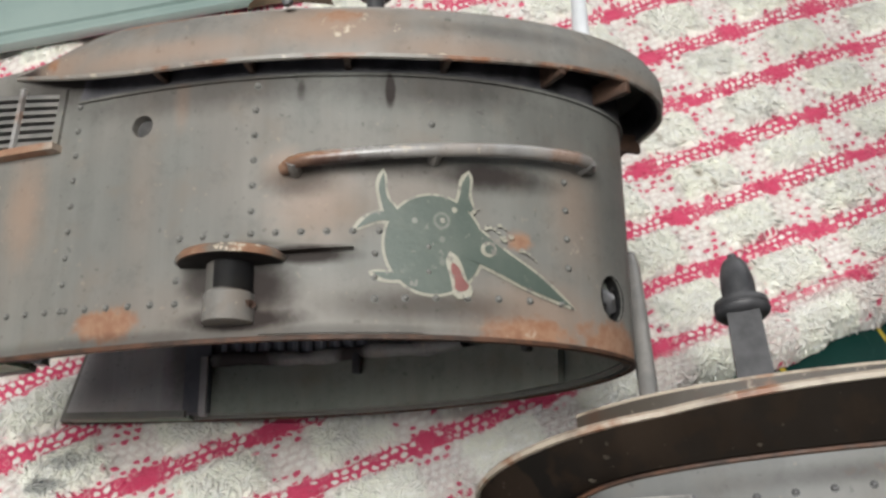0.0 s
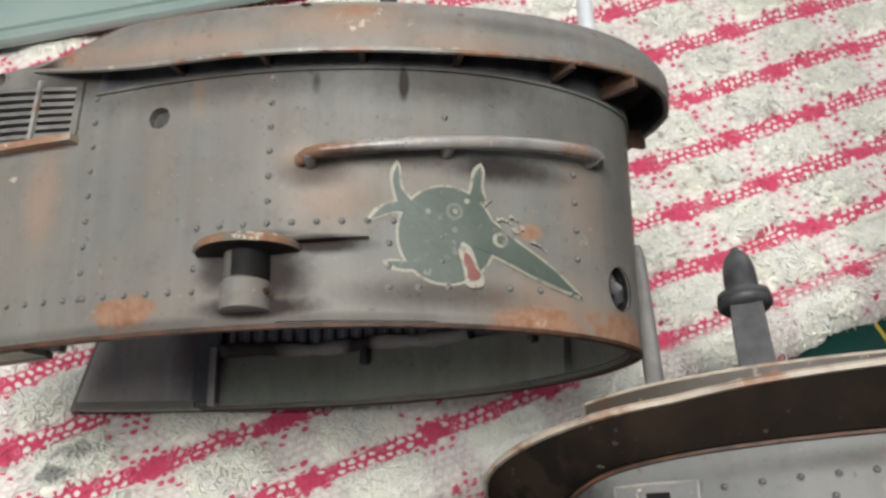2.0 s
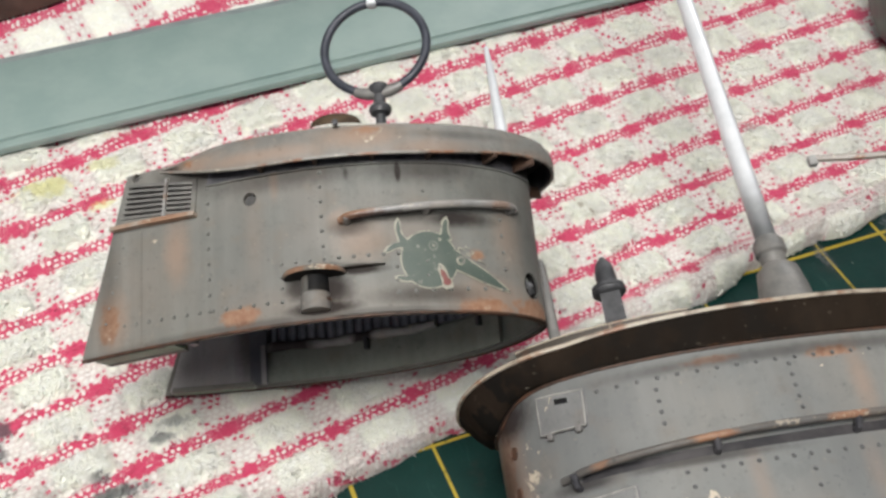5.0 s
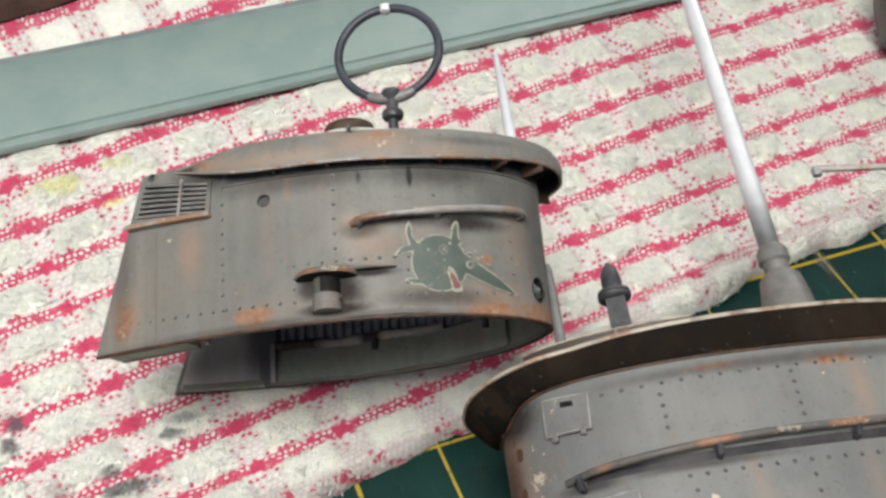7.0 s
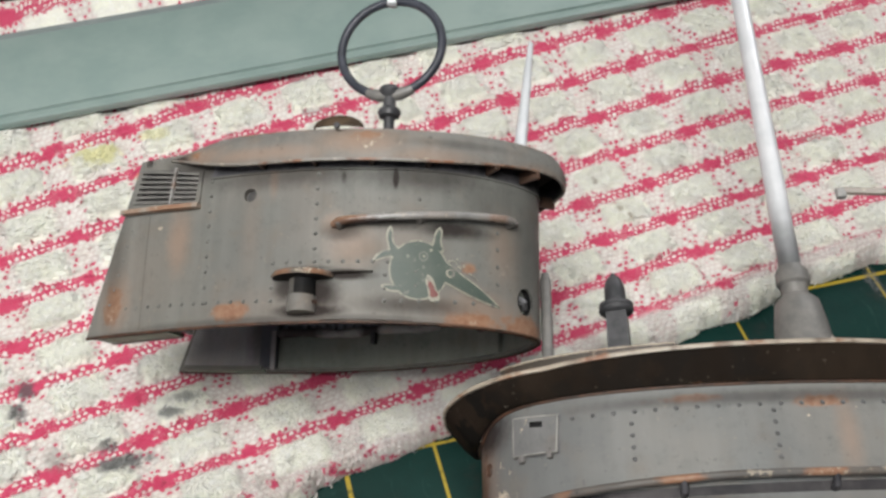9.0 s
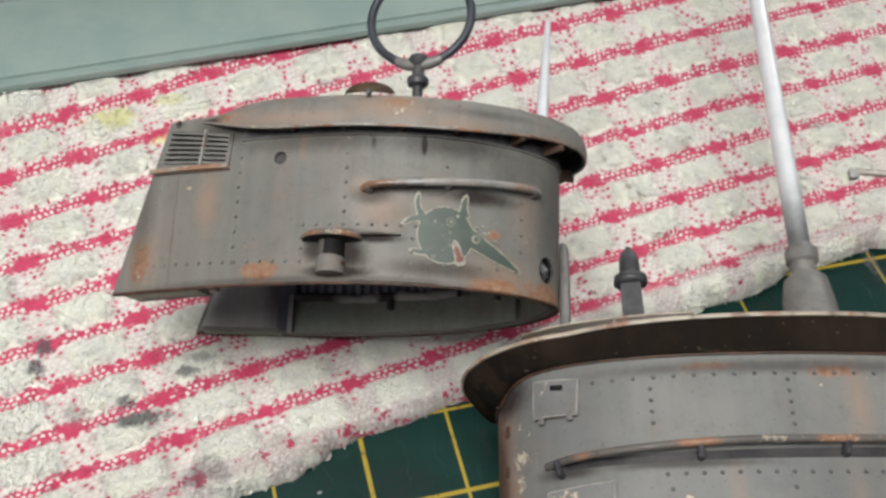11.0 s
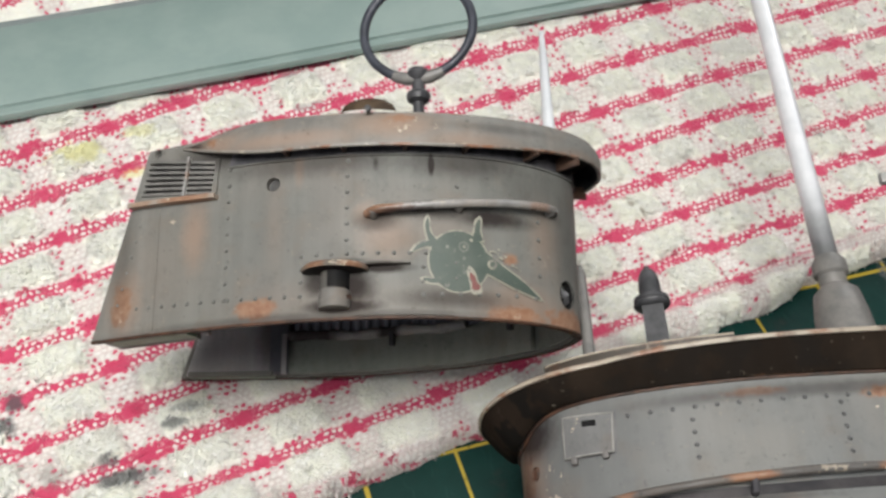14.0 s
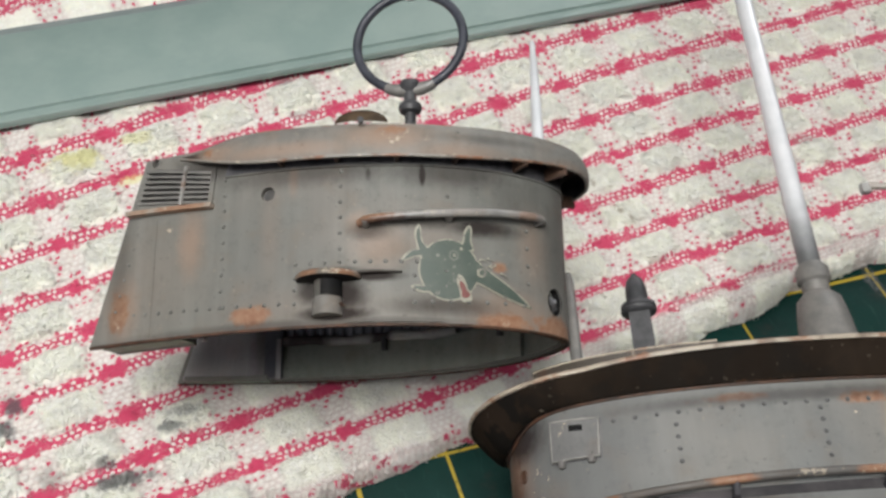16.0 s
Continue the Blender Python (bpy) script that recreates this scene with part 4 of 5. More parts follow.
def small_tower():
    """The smaller tower, propped on its far side on the cloth, nose towards the other tower."""
    hull = Hull((0.742, 0.9595, -0.7947, 0.1225), 0.10, -4.07, 0.285)
    near, far = -1, 1
    top = 1.70
    m = tower_pose((3.7661, 0.6177, 2.1819), (0.8974, -0.3614, 0.2531), (0.3705, 0.3058, -0.8771), (0.2395, 0.8808, 0.4083))
    t = thing("small_conning_tower", m, "rust-stained grey model submarine conning tower lying on the striped cloth", "model")
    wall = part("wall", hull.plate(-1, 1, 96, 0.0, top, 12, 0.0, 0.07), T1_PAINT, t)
    part("worn_edge", tube([hull.at(-1 + i / 60, 0.004, -0.012) for i in range(121)], 0.018, 6), DARKRUST_PAINT, wall, "worn rusty bottom edge")
    s3 = hull.s_of(-3.08, 0.4, 1)
    part("inner_lining", hull.plate(-s3, s3, 72, 0.03, 0.9, 6, -0.072, 0.02), INSIDE, t, "pale green-grey inside of the wall")
    for side in (near, far):
        part("aft_cheek", hull.patch(((-4.0, 0.012), (-3.12, 0.012), (-3.12, 1.5), (-3.6, 1.5)), side, -0.072, 0.10), INSIDE_GREY, t, "grey inner face of the aft cheek")
        part("cheek_sill", hull.patch(((-3.97, -0.010), (-3.12, -0.010), (-3.12, 0.03), (-3.96, 0.03)), side, -0.05, 0.17 if side == near else 0.12), SILL, t, "pale lower edge of the cheek")
        part("sill_rim", hull.patch(((-3.97, -0.016), (-3.12, -0.016), (-3.12, 0.03), (-3.96, 0.03)), side, -0.225, 0.05), T1_PAINT, t)
    part("aft_panel", hull.patch(((-4.05, 0.02), (-3.42, 0.02), (-3.42, 1.12), (-3.74, 1.12)), near, 0.006, 0.006), T1_PAINT, t)
    y0 = hull.half(-3.08) - 0.09
    part("bulkhead", box(0.07, 2 * y0, 0.5, Matrix.Translation((-3.09, 0, 1.32)), 0.01), NAVY, t)
    part("deck", hull.floor(1.62, 0.06, 0.06, -3.6), T1_BRIM, t)
    # the far wall inside: a pale lower strake, a pipe, dark corrugated plate above
    for side in (near, far):
        part("lower_strake", hull.plate(hull.s_of(-0.30, 0.2, side), hull.s_of(-3.03, 0.2, side), 40, 0.02, 0.36, 3, -0.10, 0.05), INSIDE, t, "pale green-grey lower strake")
        back = part("corrugated_plate", hull.plate(hull.s_of(-0.55, 0.9, side), hull.s_of(-2.92, 0.9, side), 40, 0.40, 1.5, 4, -0.10, 0.03), PLANKS, t, "dark blue-grey ribbed plate")
        for i in range(22):
            x = -0.62 - 0.108 * i
            a, b = (hull.on(x, z, side, -0.135).translation for z in (0.40, 1.5))
            part("rib", tube([a, b], 0.030, 8), PLANKS, back)
        part("door_post", hull.patch(((-3.16, 0.02), (-2.97, 0.02), (-2.97, 1.4), (-3.16, 1.4)), side, -0.10, 0.10, 4), NAVY, t, "dark upright frame")
        part("post_edge", hull.patch(((-3.035, 0.0), (-2.985, 0.0), (-2.985, 0.42), (-3.035, 0.42)), side, -0.17, 0.06, 3), INSIDE_GREY, t)
        zs = 0.40
        pts = [hull.at(hull.s_of(-2.98 + 1.95 * i / 14, zs, side), zs + 0.012 * math.sin(i * 0.9), -0.16) for i in range(15)]
        part("stringer", tube(pts, [0.050 + 0.010 * math.sin(i * 2.2) for i in range(15)], 10), STRINGER, t)
        for x in (-1.86, -0.52):
            part("inner_clip", box(0.06, 0.15, 0.06, hull.on(x, 0.33, side, -0.17), 0.012), DARK, t)

    # the wave deflector
    def low(x):
        f = min(max((x + 3.2) / 1.0, 0), 1)
        return 1.655 - 0.215 * math.sin(f * math.pi / 2) + 0.07 * min(max(x + 1, 0), 1) ** 2

    def high(x):
        f = min(max((x + 3.2) / 0.8, 0), 1)
        return 1.665 + 0.075 * math.sin(f * math.pi / 2)

    def out(x):
        f = min(max((x + 3.2) / 0.9, 0), 1)
        return 0.012 + 0.15 * math.sin(f * math.pi / 2) + 0.10 * min(max((x + 0.9) / 1.0, 0), 1) ** 2

    sb = hull.s_of(-3.2, 1.66, 1)
    n = 110

    def band(thick, widen):
        rows = []
        for i in range(7):
            f = i / 6
            row = []
            for j in range(n + 1):
                s = -sb + 2 * sb * j / n
                x = hull.flat(s, 1.6).x
                z = low(x) + (high(x) - low(x)) * f
                bulge = 0.02 * math.sin(f * math.pi) - 0.06 * f * f
                row.append(hull.at(s, 1.6, max(out(x) + bulge - thick, 0.003)) * 1.0 + Vector((0, 0, z - 1.6)))
            rows.append(row)
        return rows

    brim = part("wave_deflector", slab(band(0.0, 0), band(0.028, 0)), T1_BRIM, t, "flared rim with rust and worn edges")
    rows = []
    for i in range(4):
        f = i / 3
        rows.append([hull.at(s, 1.6, (out(hull.flat(s, 1.6).x) - 0.07) * f - 0.06 * (1 - f)) + Vector((0, 0, high(hull.flat(s, 1.6).x) - 0.012 * (1 - f) - 1.6)) for s in (-sb + 2 * sb * j / n for j in range(n + 1))])
    lowr = [[p - Vector((0, 0, 0.03)) for p in row] for row in rows]
    part("rim_top", slab(rows, lowr), T1_BRIM, brim)
    # rim inside and wall strip are coloured dark to act as the rim's shade
    part("rim_underside", slab(band(0.030, 0), band(0.036, 0)), UNDER, brim, "inside of the rim, painted dark as shade")
    part("lower_edge", tube([p for p in band(0.012, 0)[0]], 0.017, 6), WORN, brim, "worn rusty lower edge")
    part("upper_edge", tube([p for p in band(0.012, 0)[-1]], 0.014, 6), WORN, brim, "worn pale upper edge")
    part("under_rim_band", hull.plate(-sb * 0.92, sb * 0.92, 90, 1.41, 1.60, 1, 0.005, 0.004), UNDER, brim, "grimy strip under the rim, darkened as its shade")
    part("rim_ledge", hull.plate(-sb * 0.92, sb * 0.92, 90, 1.397, 1.413, 1, 0.016, 0.015), T1_PAINT, brim)
    for side in (near, far):
        for x in (-2.2, -1.71, -1.21, -0.74, -0.26, -0.01):
            s = hull.s_of(x, 1.5, side)
            o = out(x)
            part("rib", box(0.035, 0.12, o, hull.on(x, 1.49, side, o * 0.5), 0.006), RIB, brim)
    dx = hull.on(-1.50, 1.735, near, 0.10)
    lug = bmesh.new()
    grid_faces(lug, [[dx @ Vector((0.23 * math.cos(a) * f, 0.125 * math.sin(a) * f + 0.02, 0.05 * (1 - f * f) + d)) for a in (math.pi * k / 12 for k in range(13))] for f, d in ((1.0, -0.06), (1.0, 0.0), (0.8, 0.0), (0.4, 0.0), (0.02, 0.0))])
    part("fairlead", lug, LUG, t, "small dark brown domed lug on the rim")
    part("fairlead_pin", lathe([(0.03, 0), (0.03, 0.03), (0.012, 0.04)], 10, m=hull.on(-1.50, 1.75, near, 0.16)), DARK, t)

    # plates, louvres, holes
    part("louvre_back", hull.patch(((-3.66, 1.25), (-2.90, 1.16), (-2.87, 1.50), (-3.57, 1.63)), near, -0.045, 0.02), BLACK, t, "dark ventilation opening")
    for i in range(7):
        f = (i + 0.5) / 7
        a, b = -3.655 + 0.085 * f, -2.905 + 0.035 * f
        za, zb = 1.265 + 0.355 * f, 1.175 + 0.315 * f
        part("louvre_slat", hull.patch(((a, za - 0.012), (b, zb - 0.012), (b, zb + 0.012), (a, za + 0.012)), near, 0.012, 0.05, 4), MIDGREY, t)
    part("louvre_post", hull.patch(((-3.19, 1.20), (-3.165, 1.20), (-3.125, 1.56), (-3.15, 1.56)), near, 0.036, 0.03, 3), RAILGREY, t)
    part("louvre_frame", hull.patch(((-2.905, 1.15), (-2.86, 1.15), (-2.83, 1.50), (-2.875, 1.50)), near, 0.02, 0.02, 3), T1_PAINT, t)
    part("louvre_ledge", hull.patch(((-3.73, 1.165), (-2.84, 1.125), (-2.84, 1.165), (-3.72, 1.205)), near, 0.075, 0.075, 6), SHELF, t, "rusty ledge below the louvres")
    ports = ((-2.33, 1.20, 0.068), (-3.49, 1.66, 0.045))
    for x, z, r in ports:
        part("port_hole", lathe([(r, -0.001), (r, -0.05), (0.6 * r, -0.056), (0.001, -0.056)], 20, m=hull.on(x, z, near), caps=False), DARKPLATE, t, "round grey recess")
    lens_at = hull.on(0.02, 0.31, near)
    cut(wall, [disc_on(hull, near, x, z, r, r, 0.05, 0.25) for x, z, r in ports] + [lathe([(0.10, -0.2), (0.10, 0.1)], 24, m=hull.on(0.02, 0.31, near) @ Matrix.Diagonal((1, 1.25, 1, 1)))]
        + [hull.patch(((-3.63, 1.27), (-2.91, 1.18), (-2.885, 1.49), (-3.55, 1.61)), near, 0.05, 0.10)])
    part("keel_strip", hull.patch(((-1.62, 0.02), (-0.85, 0.02), (-0.85, 0.05), (-1.62, 0.075)), near, 0.014, 0.014), T1_PAINT, t)
    port = part("torch_port", lathe([(0.101, 0.004), (0.099, -0.03), (0.095, -0.14), (0.001, -0.14)], 24, m=lens_at @ Matrix.Diagonal((1, 1.25, 1, 1)), caps=False), BLACK, t, "dark oval opening with a lens")
    part("port_lens", tube([lens_at @ Vector(p) for p in ((-0.06, 0.05, -0.06), (0.0, 0.0, -0.03), (0.05, -0.05, -0.05))], [0.03, 0.042, 0.03], 10), STEEL, port, "shiny bare metal lens")
    part("lens_slot", tube([lens_at @ Vector(p) for p in ((-0.04, -0.06, -0.04), (0.04, 0.07, -0.02))], 0.012, 6), BLACK, port)

    # hooded lamp on the side
    for side in (near, far):
        lamp = part("lamp_hood", bmesh.new(), HOOD, t, "half-round rusty lamp hood")
        bm = bmesh.new()
        hm = hull.on(-1.775, 0.385, side)
        sg = 1 if side == near else -1
        rows = []
        for f, h in ((1.0, 0.0), (1.03, 0.022), (0.95, 0.048), (0.6, 0.072), (0.02, 0.082)):
            rows.append([hm @ Vector((0.275 * f * math.cos(a), h, -0.01 + 0.235 * f * math.sin(a))) for a in (math.pi * k / 20 for k in range(21))])
        rows.insert(0, [hm @ Vector((0.02 * math.cos(a), 0.0, -0.01 + 0.02 * math.sin(a))) for a in (math.pi * k / 20 for k in range(21))])
        vs = grid_faces(bm, rows)
        lamp.data = finish(bm, "lamp_hood", HOOD)
        under = bmesh.new()
        grid_faces(under, [[hm @ Vector((0.268 * f * math.cos(a), -0.004 - 0.02 * (1 - f), -0.008 + 0.228 * f * math.sin(a))) for a in (math.pi * k / 20 for k in range(21))] for f in (1.0, 0.7, 0.4, 0.05)])
        # the hood's own shade, painted as a black skin
        part("hood_underside", under, SHADE_BLACK, lamp, "underside painted black as shade")
        body = []
        for z, r0, r1 in ((-0.305, 0.112, 0.125), (-0.30, 0.122, 0.135), (-0.16, 0.118, 0.13), (-0.15, 0.118, 0.13), (0.0, 0.118, 0.13)):
            body.append([hm @ Vector((-0.0 * sg + r0 * math.cos(a), z, r1 * math.sin(a))) for a in (math.pi * k / 16 for k in range(17))])
        bm = bmesh.new()
        vs = grid_faces(bm, body)
        bm.faces.new(vs[0])
        part("lamp_body", bm, LAMP, lamp)
        foot = bmesh.new()
        vs = grid_faces(foot, [[hm @ Vector((r0 * math.cos(a), z, (r0 + 0.01) * math.sin(a))) for a in (math.pi * k / 16 for k in range(17))] for z, r0 in ((-0.312, 0.115), (-0.306, 0.129), (-0.165, 0.127), (-0.155, 0.118))])
        foot.faces.new(vs[0])
        part("lamp_foot", foot, FOOT, lamp, "chipped pale grey lower ring")
        part("foot_rust", tube([hm @ Vector((0.128 * math.cos(a), -0.235 + 0.02 * math.sin(5 * a), 0.138 * math.sin(a))) for a in (0.10 + 0.05 * i for i in range(9))], [0.012 + 0.010 * math.sin(i * 1.7) ** 2 for i in range(9)], 6), DARKRUST_PAINT, lamp, "crusty dark rust on the ring")
        bm = bmesh.new()
        grid_faces(bm, [[hm @ Vector((0.124 * math.cos(math.pi * a), z, 0.136 * math.sin(math.pi * a))) for a in (0.04 + 0.56 * k / 10 for k in range(11))] for z in (-0.150, -0.002)])
        part("lamp_window", bm, BLACK, lamp, "dark lamp window")
        fin = hull.patch(((-1.58, 0.425), (-1.17, 0.443), (-1.17, 0.451), (-1.58, 0.468)), side, 0.055, 0.055, 4)
        part("lamp_fin", fin, T1_PAINT, lamp)

    wall_rail(hull, near, -1.52, -0.06, 0.875, 1.02, 0.10, 0.036, (0.04, 0.5, 0.97), GRAB, t, post_mat=MIDGREY)
    wall_rail(hull, far, -1.52, -0.06, 0.875, 1.02, 0.10, 0.036, (0.04, 0.5, 0.97), GRAB, t, post_mat=MIDGREY)

    # painted emblem in plain shapes
    oval = lambda rx, rz: lambda a: 1 / math.sqrt((math.cos(a) / rx) ** 2 + (math.sin(a) / rz) ** 2)

    def blade(foot, tip, wide, bend, grow, off, power=0.75):
        """A pointed brush stroke on the wall from foot to tip."""
        f0, d = Vector(foot), Vector(tip) - Vector(foot)
        side = Vector((-d.y, d.x)).normalized()
        rows = []
        for i in range(15):
            f = i / 14
            c = f0 + d * (f * (1 + 1.4 * grow / d.length)) + side * (bend * math.sin(math.pi * f))
            w = wide * (1 - f) ** power * (min(f * 6 + 0.25, 1) if power < 0.7 else 1) + grow * (1 if f < 0.9 else 0.7 if f < 1 else 0.3) + 0.004 * math.sin(9 * f + 30 * wide)
            rows.append([hull.at(hull.s_of(p.x, p.y, near), p.y, off) for p in (c - side * w, c - side * w / 3, c + side * w / 3, c + side * w)])
        bm = bmesh.new()
        grid_faces(bm, rows)
        return bm

    strokes = (((-0.98, 0.62), (-1.03, 0.855), 0.030, 0.03), ((-0.65, 0.66), (-0.63, 0.865), 0.036, 0.01), ((-0.92, 0.585), (-1.165, 0.545), 0.042, -0.05), ((-0.88, 0.34), (-1.085, 0.325), 0.036, 0.03), ((-0.63, 0.49), (-0.175, 0.205), 0.082, 0.0))
    emblem = part("emblem_edge", polar_patch(hull, near, -0.80, 0.475, oval(0.240, 0.272), 0.004, 0), EMB_CREAM, t, "worn cream outline of a painted emblem")
    field = part("emblem_field", polar_patch(hull, near, -0.80, 0.475, oval(0.226, 0.258), 0.010, 0), EMB_GREEN, emblem, "dark green painted field")
    for i, (foot, tip, wide, bend) in enumerate(strokes):
        part("emblem_stroke", blade(foot, tip, wide, bend, 0.014, 0.005 + 0.0008 * i), EMB_CREAM, emblem)
        part("emblem_stroke", blade(foot, tip, wide, bend, 0.0, 0.011 + 0.0008 * i), EMB_GREEN, emblem)
    part("emblem_wedge", blade((-0.66, 0.20), (-0.72, 0.42), 0.036, 0.0, 0.014, 0.0165, 0.6), EMB_CREAM, emblem)
    part("emblem_wedge", blade((-0.665, 0.235), (-0.715, 0.385), 0.034, 0.0, 0.0, 0.0185, 0.6), EMB_RED, emblem, "red painted wedge")

    # pale scuffs above the long stroke
    for i in range(9):
        f = i / 8
        x, z = -0.62 + 0.26 * f + 0.03 * math.sin(7.1 * i), 0.62 - 0.15 * f + 0.035 * math.sin(4.3 * i + 1)
        part("emblem_scuff", blade((x, z), (x + 0.035 + 0.02 * math.sin(3 * i), z + 0.03 * math.cos(5 * i)), 0.008 + 0.004 * math.sin(2 * i), 0.0, 0.0, 0.0200 + 0.0002 * i, 0.6), EMB_CREAM, emblem)
    for x, z, r, off, mat in ((-0.548, 0.462, 0.036, 0.0172, EMB_CREAM), (-0.544, 0.462, 0.021, 0.0190, EMB_GREEN), (-0.760, 0.600, 0.040, 0.0150, EMB_SPOT), (-0.760, 0.600, 0.026, 0.0165, EMB_GREEN), (-0.755, 0.600, 0.012, 0.0180, EMB_CREAM),
                              (-0.885, 0.594, 0.014, 0.0150, EMB_SPOT), (-0.758, 0.500, 0.014, 0.0150, EMB_SPOT), (-0.758, 0.380, 0.015, 0.0150, EMB_SPOT), (-0.70, 0.66, 0.013, 0.0150, EMB_CREAM)):
        part("emblem_spot", polar_patch(hull, near, x, z, oval(r, r * 1.15), off, 0), mat, emblem)

    rv = rivet_mesh(RIVET1)
    rows = column(-2.74, 0.22, 1.38, 9) + column(-1.685, 0.66, 1.22, 5) + line(-2.06, -1.05, 0.54, 0.54, 9) + line(-3.60, -2.20, 0.245, 0.205, 12)
    rows += [(-2.065, 0.20), (-2.065, 0.32), (-2.065, 0.42)] + line(-1.07, -0.22, 0.19, 0.22, 7) + column(-1.07, 0.30, 0.42, 2) + column(-0.18, 0.42, 0.90, 4) + column(-0.82, 0.33, 0.46, 2)
    rows += [(-3.85 + 0.26 * (z - 0.2) + 0.02, z) for z in (0.30, 0.44, 0.58, 0.72, 0.86, 1.0)] + [(-0.80, 1.13), (-1.68, 1.36)]
    set_rivets(hull, wall, rv, near, rows)
    set_rivets(hull, wall, rv, far, column(-2.74, 0.22, 1.38, 9) + line(-2.06, -1.05, 0.54, 0.54, 9))

    # ring aerial, mast
    ring = part("ring_aerial", tube([(-1.14 + 0.50 * math.sin(a), -0.87, 2.715 - 0.49 * math.cos(a)) for a in (2 * math.pi * k / 64 for k in range(65))], 0.043, 12), RING, t, "blue-black ring aerial")
    part("ring_cap", lathe([(0.03, -0.05), (0.06, -0.035), (0.062, 0.03), (0.03, 0.05)], 14, m=Matrix.Translation((-1.14, -0.87, 3.205))), WHITE_ROD, ring, "white metal joint")
    part("ring_base", lathe([(0.05, 1.66), (0.05, 1.98), (0.095, 2.0), (0.108, 2.04), (0.10, 2.07), (0.06, 2.10), (0.055, 2.19), (0.09, 2.22), (0.105, 2.26), (0.09, 2.295), (0.04, 2.315)], 18, m=Matrix.Translation((-1.14, -0.87, 0))), DARK, ring)
    for sx in (-1, 1):
        part("ring_arm", tube([(-1.14 + sx * r * math.sin(a), -0.87, 2.715 - r * math.cos(a)) for r, a in ((0.50, 0.02), (0.50, 0.2), (0.50, 0.36), (0.50, 0.46))], [0.055, 0.06, 0.052, 0.047], 10), MIDGREY, ring)
    part("mast", tube([(-0.08, 0.0, 1.6), (-0.12, 0.36, 2.2), (-0.21, 1.25, 3.3), (-0.28, 1.93, 4.1)], [0.066, 0.062, 0.050, 0.032], 12), WHITE_ROD, t, "thin white tapered mast")
    part("nose_post", tube([(0.19, -0.03, -0.62), (0.12, 0.32, 0.35), (0.09, 0.46, 0.70), (0.085, 0.48, 0.78)], [0.055, 0.055, 0.055, 0.035], 10), MIDGREY, t)


RING = plain("ring_paint", (0.030, 0.034, 0.046), (0.052, 0.057, 0.074), 6.0, 0.42, spec=0.4)
LUG = plain("lug_brown", (0.040, 0.026, 0.016), (0.085, 0.058, 0.036), 7.0, 0.5, spec=0.25)
STEEL = plain("bare_steel", (0.20, 0.20, 0.21), (0.34, 0.34, 0.35), 9.0, 0.35, 0.7)
DARKPLATE = plain("recess_grey", (0.030, 0.029, 0.029), (0.065, 0.062, 0.060), 6.0, 0.5)


def rivet_paint(name, head, ring):
    """A worn head in a ring of dark wash."""
    k = Nodes(name)
    r = k.vmath("LENGTH", k.vmath("MULTIPLY", k.pos, (1.0, 1.0, 0.0)))
    return k.done(k.mix(k.ramp(r, 0.012, 0.017), head, ring), 0.45)


RIVET1 = rivet_paint("rivet_paint", (0.16, 0.16, 0.148), (0.10, 0.10, 0.094))
small_tower()


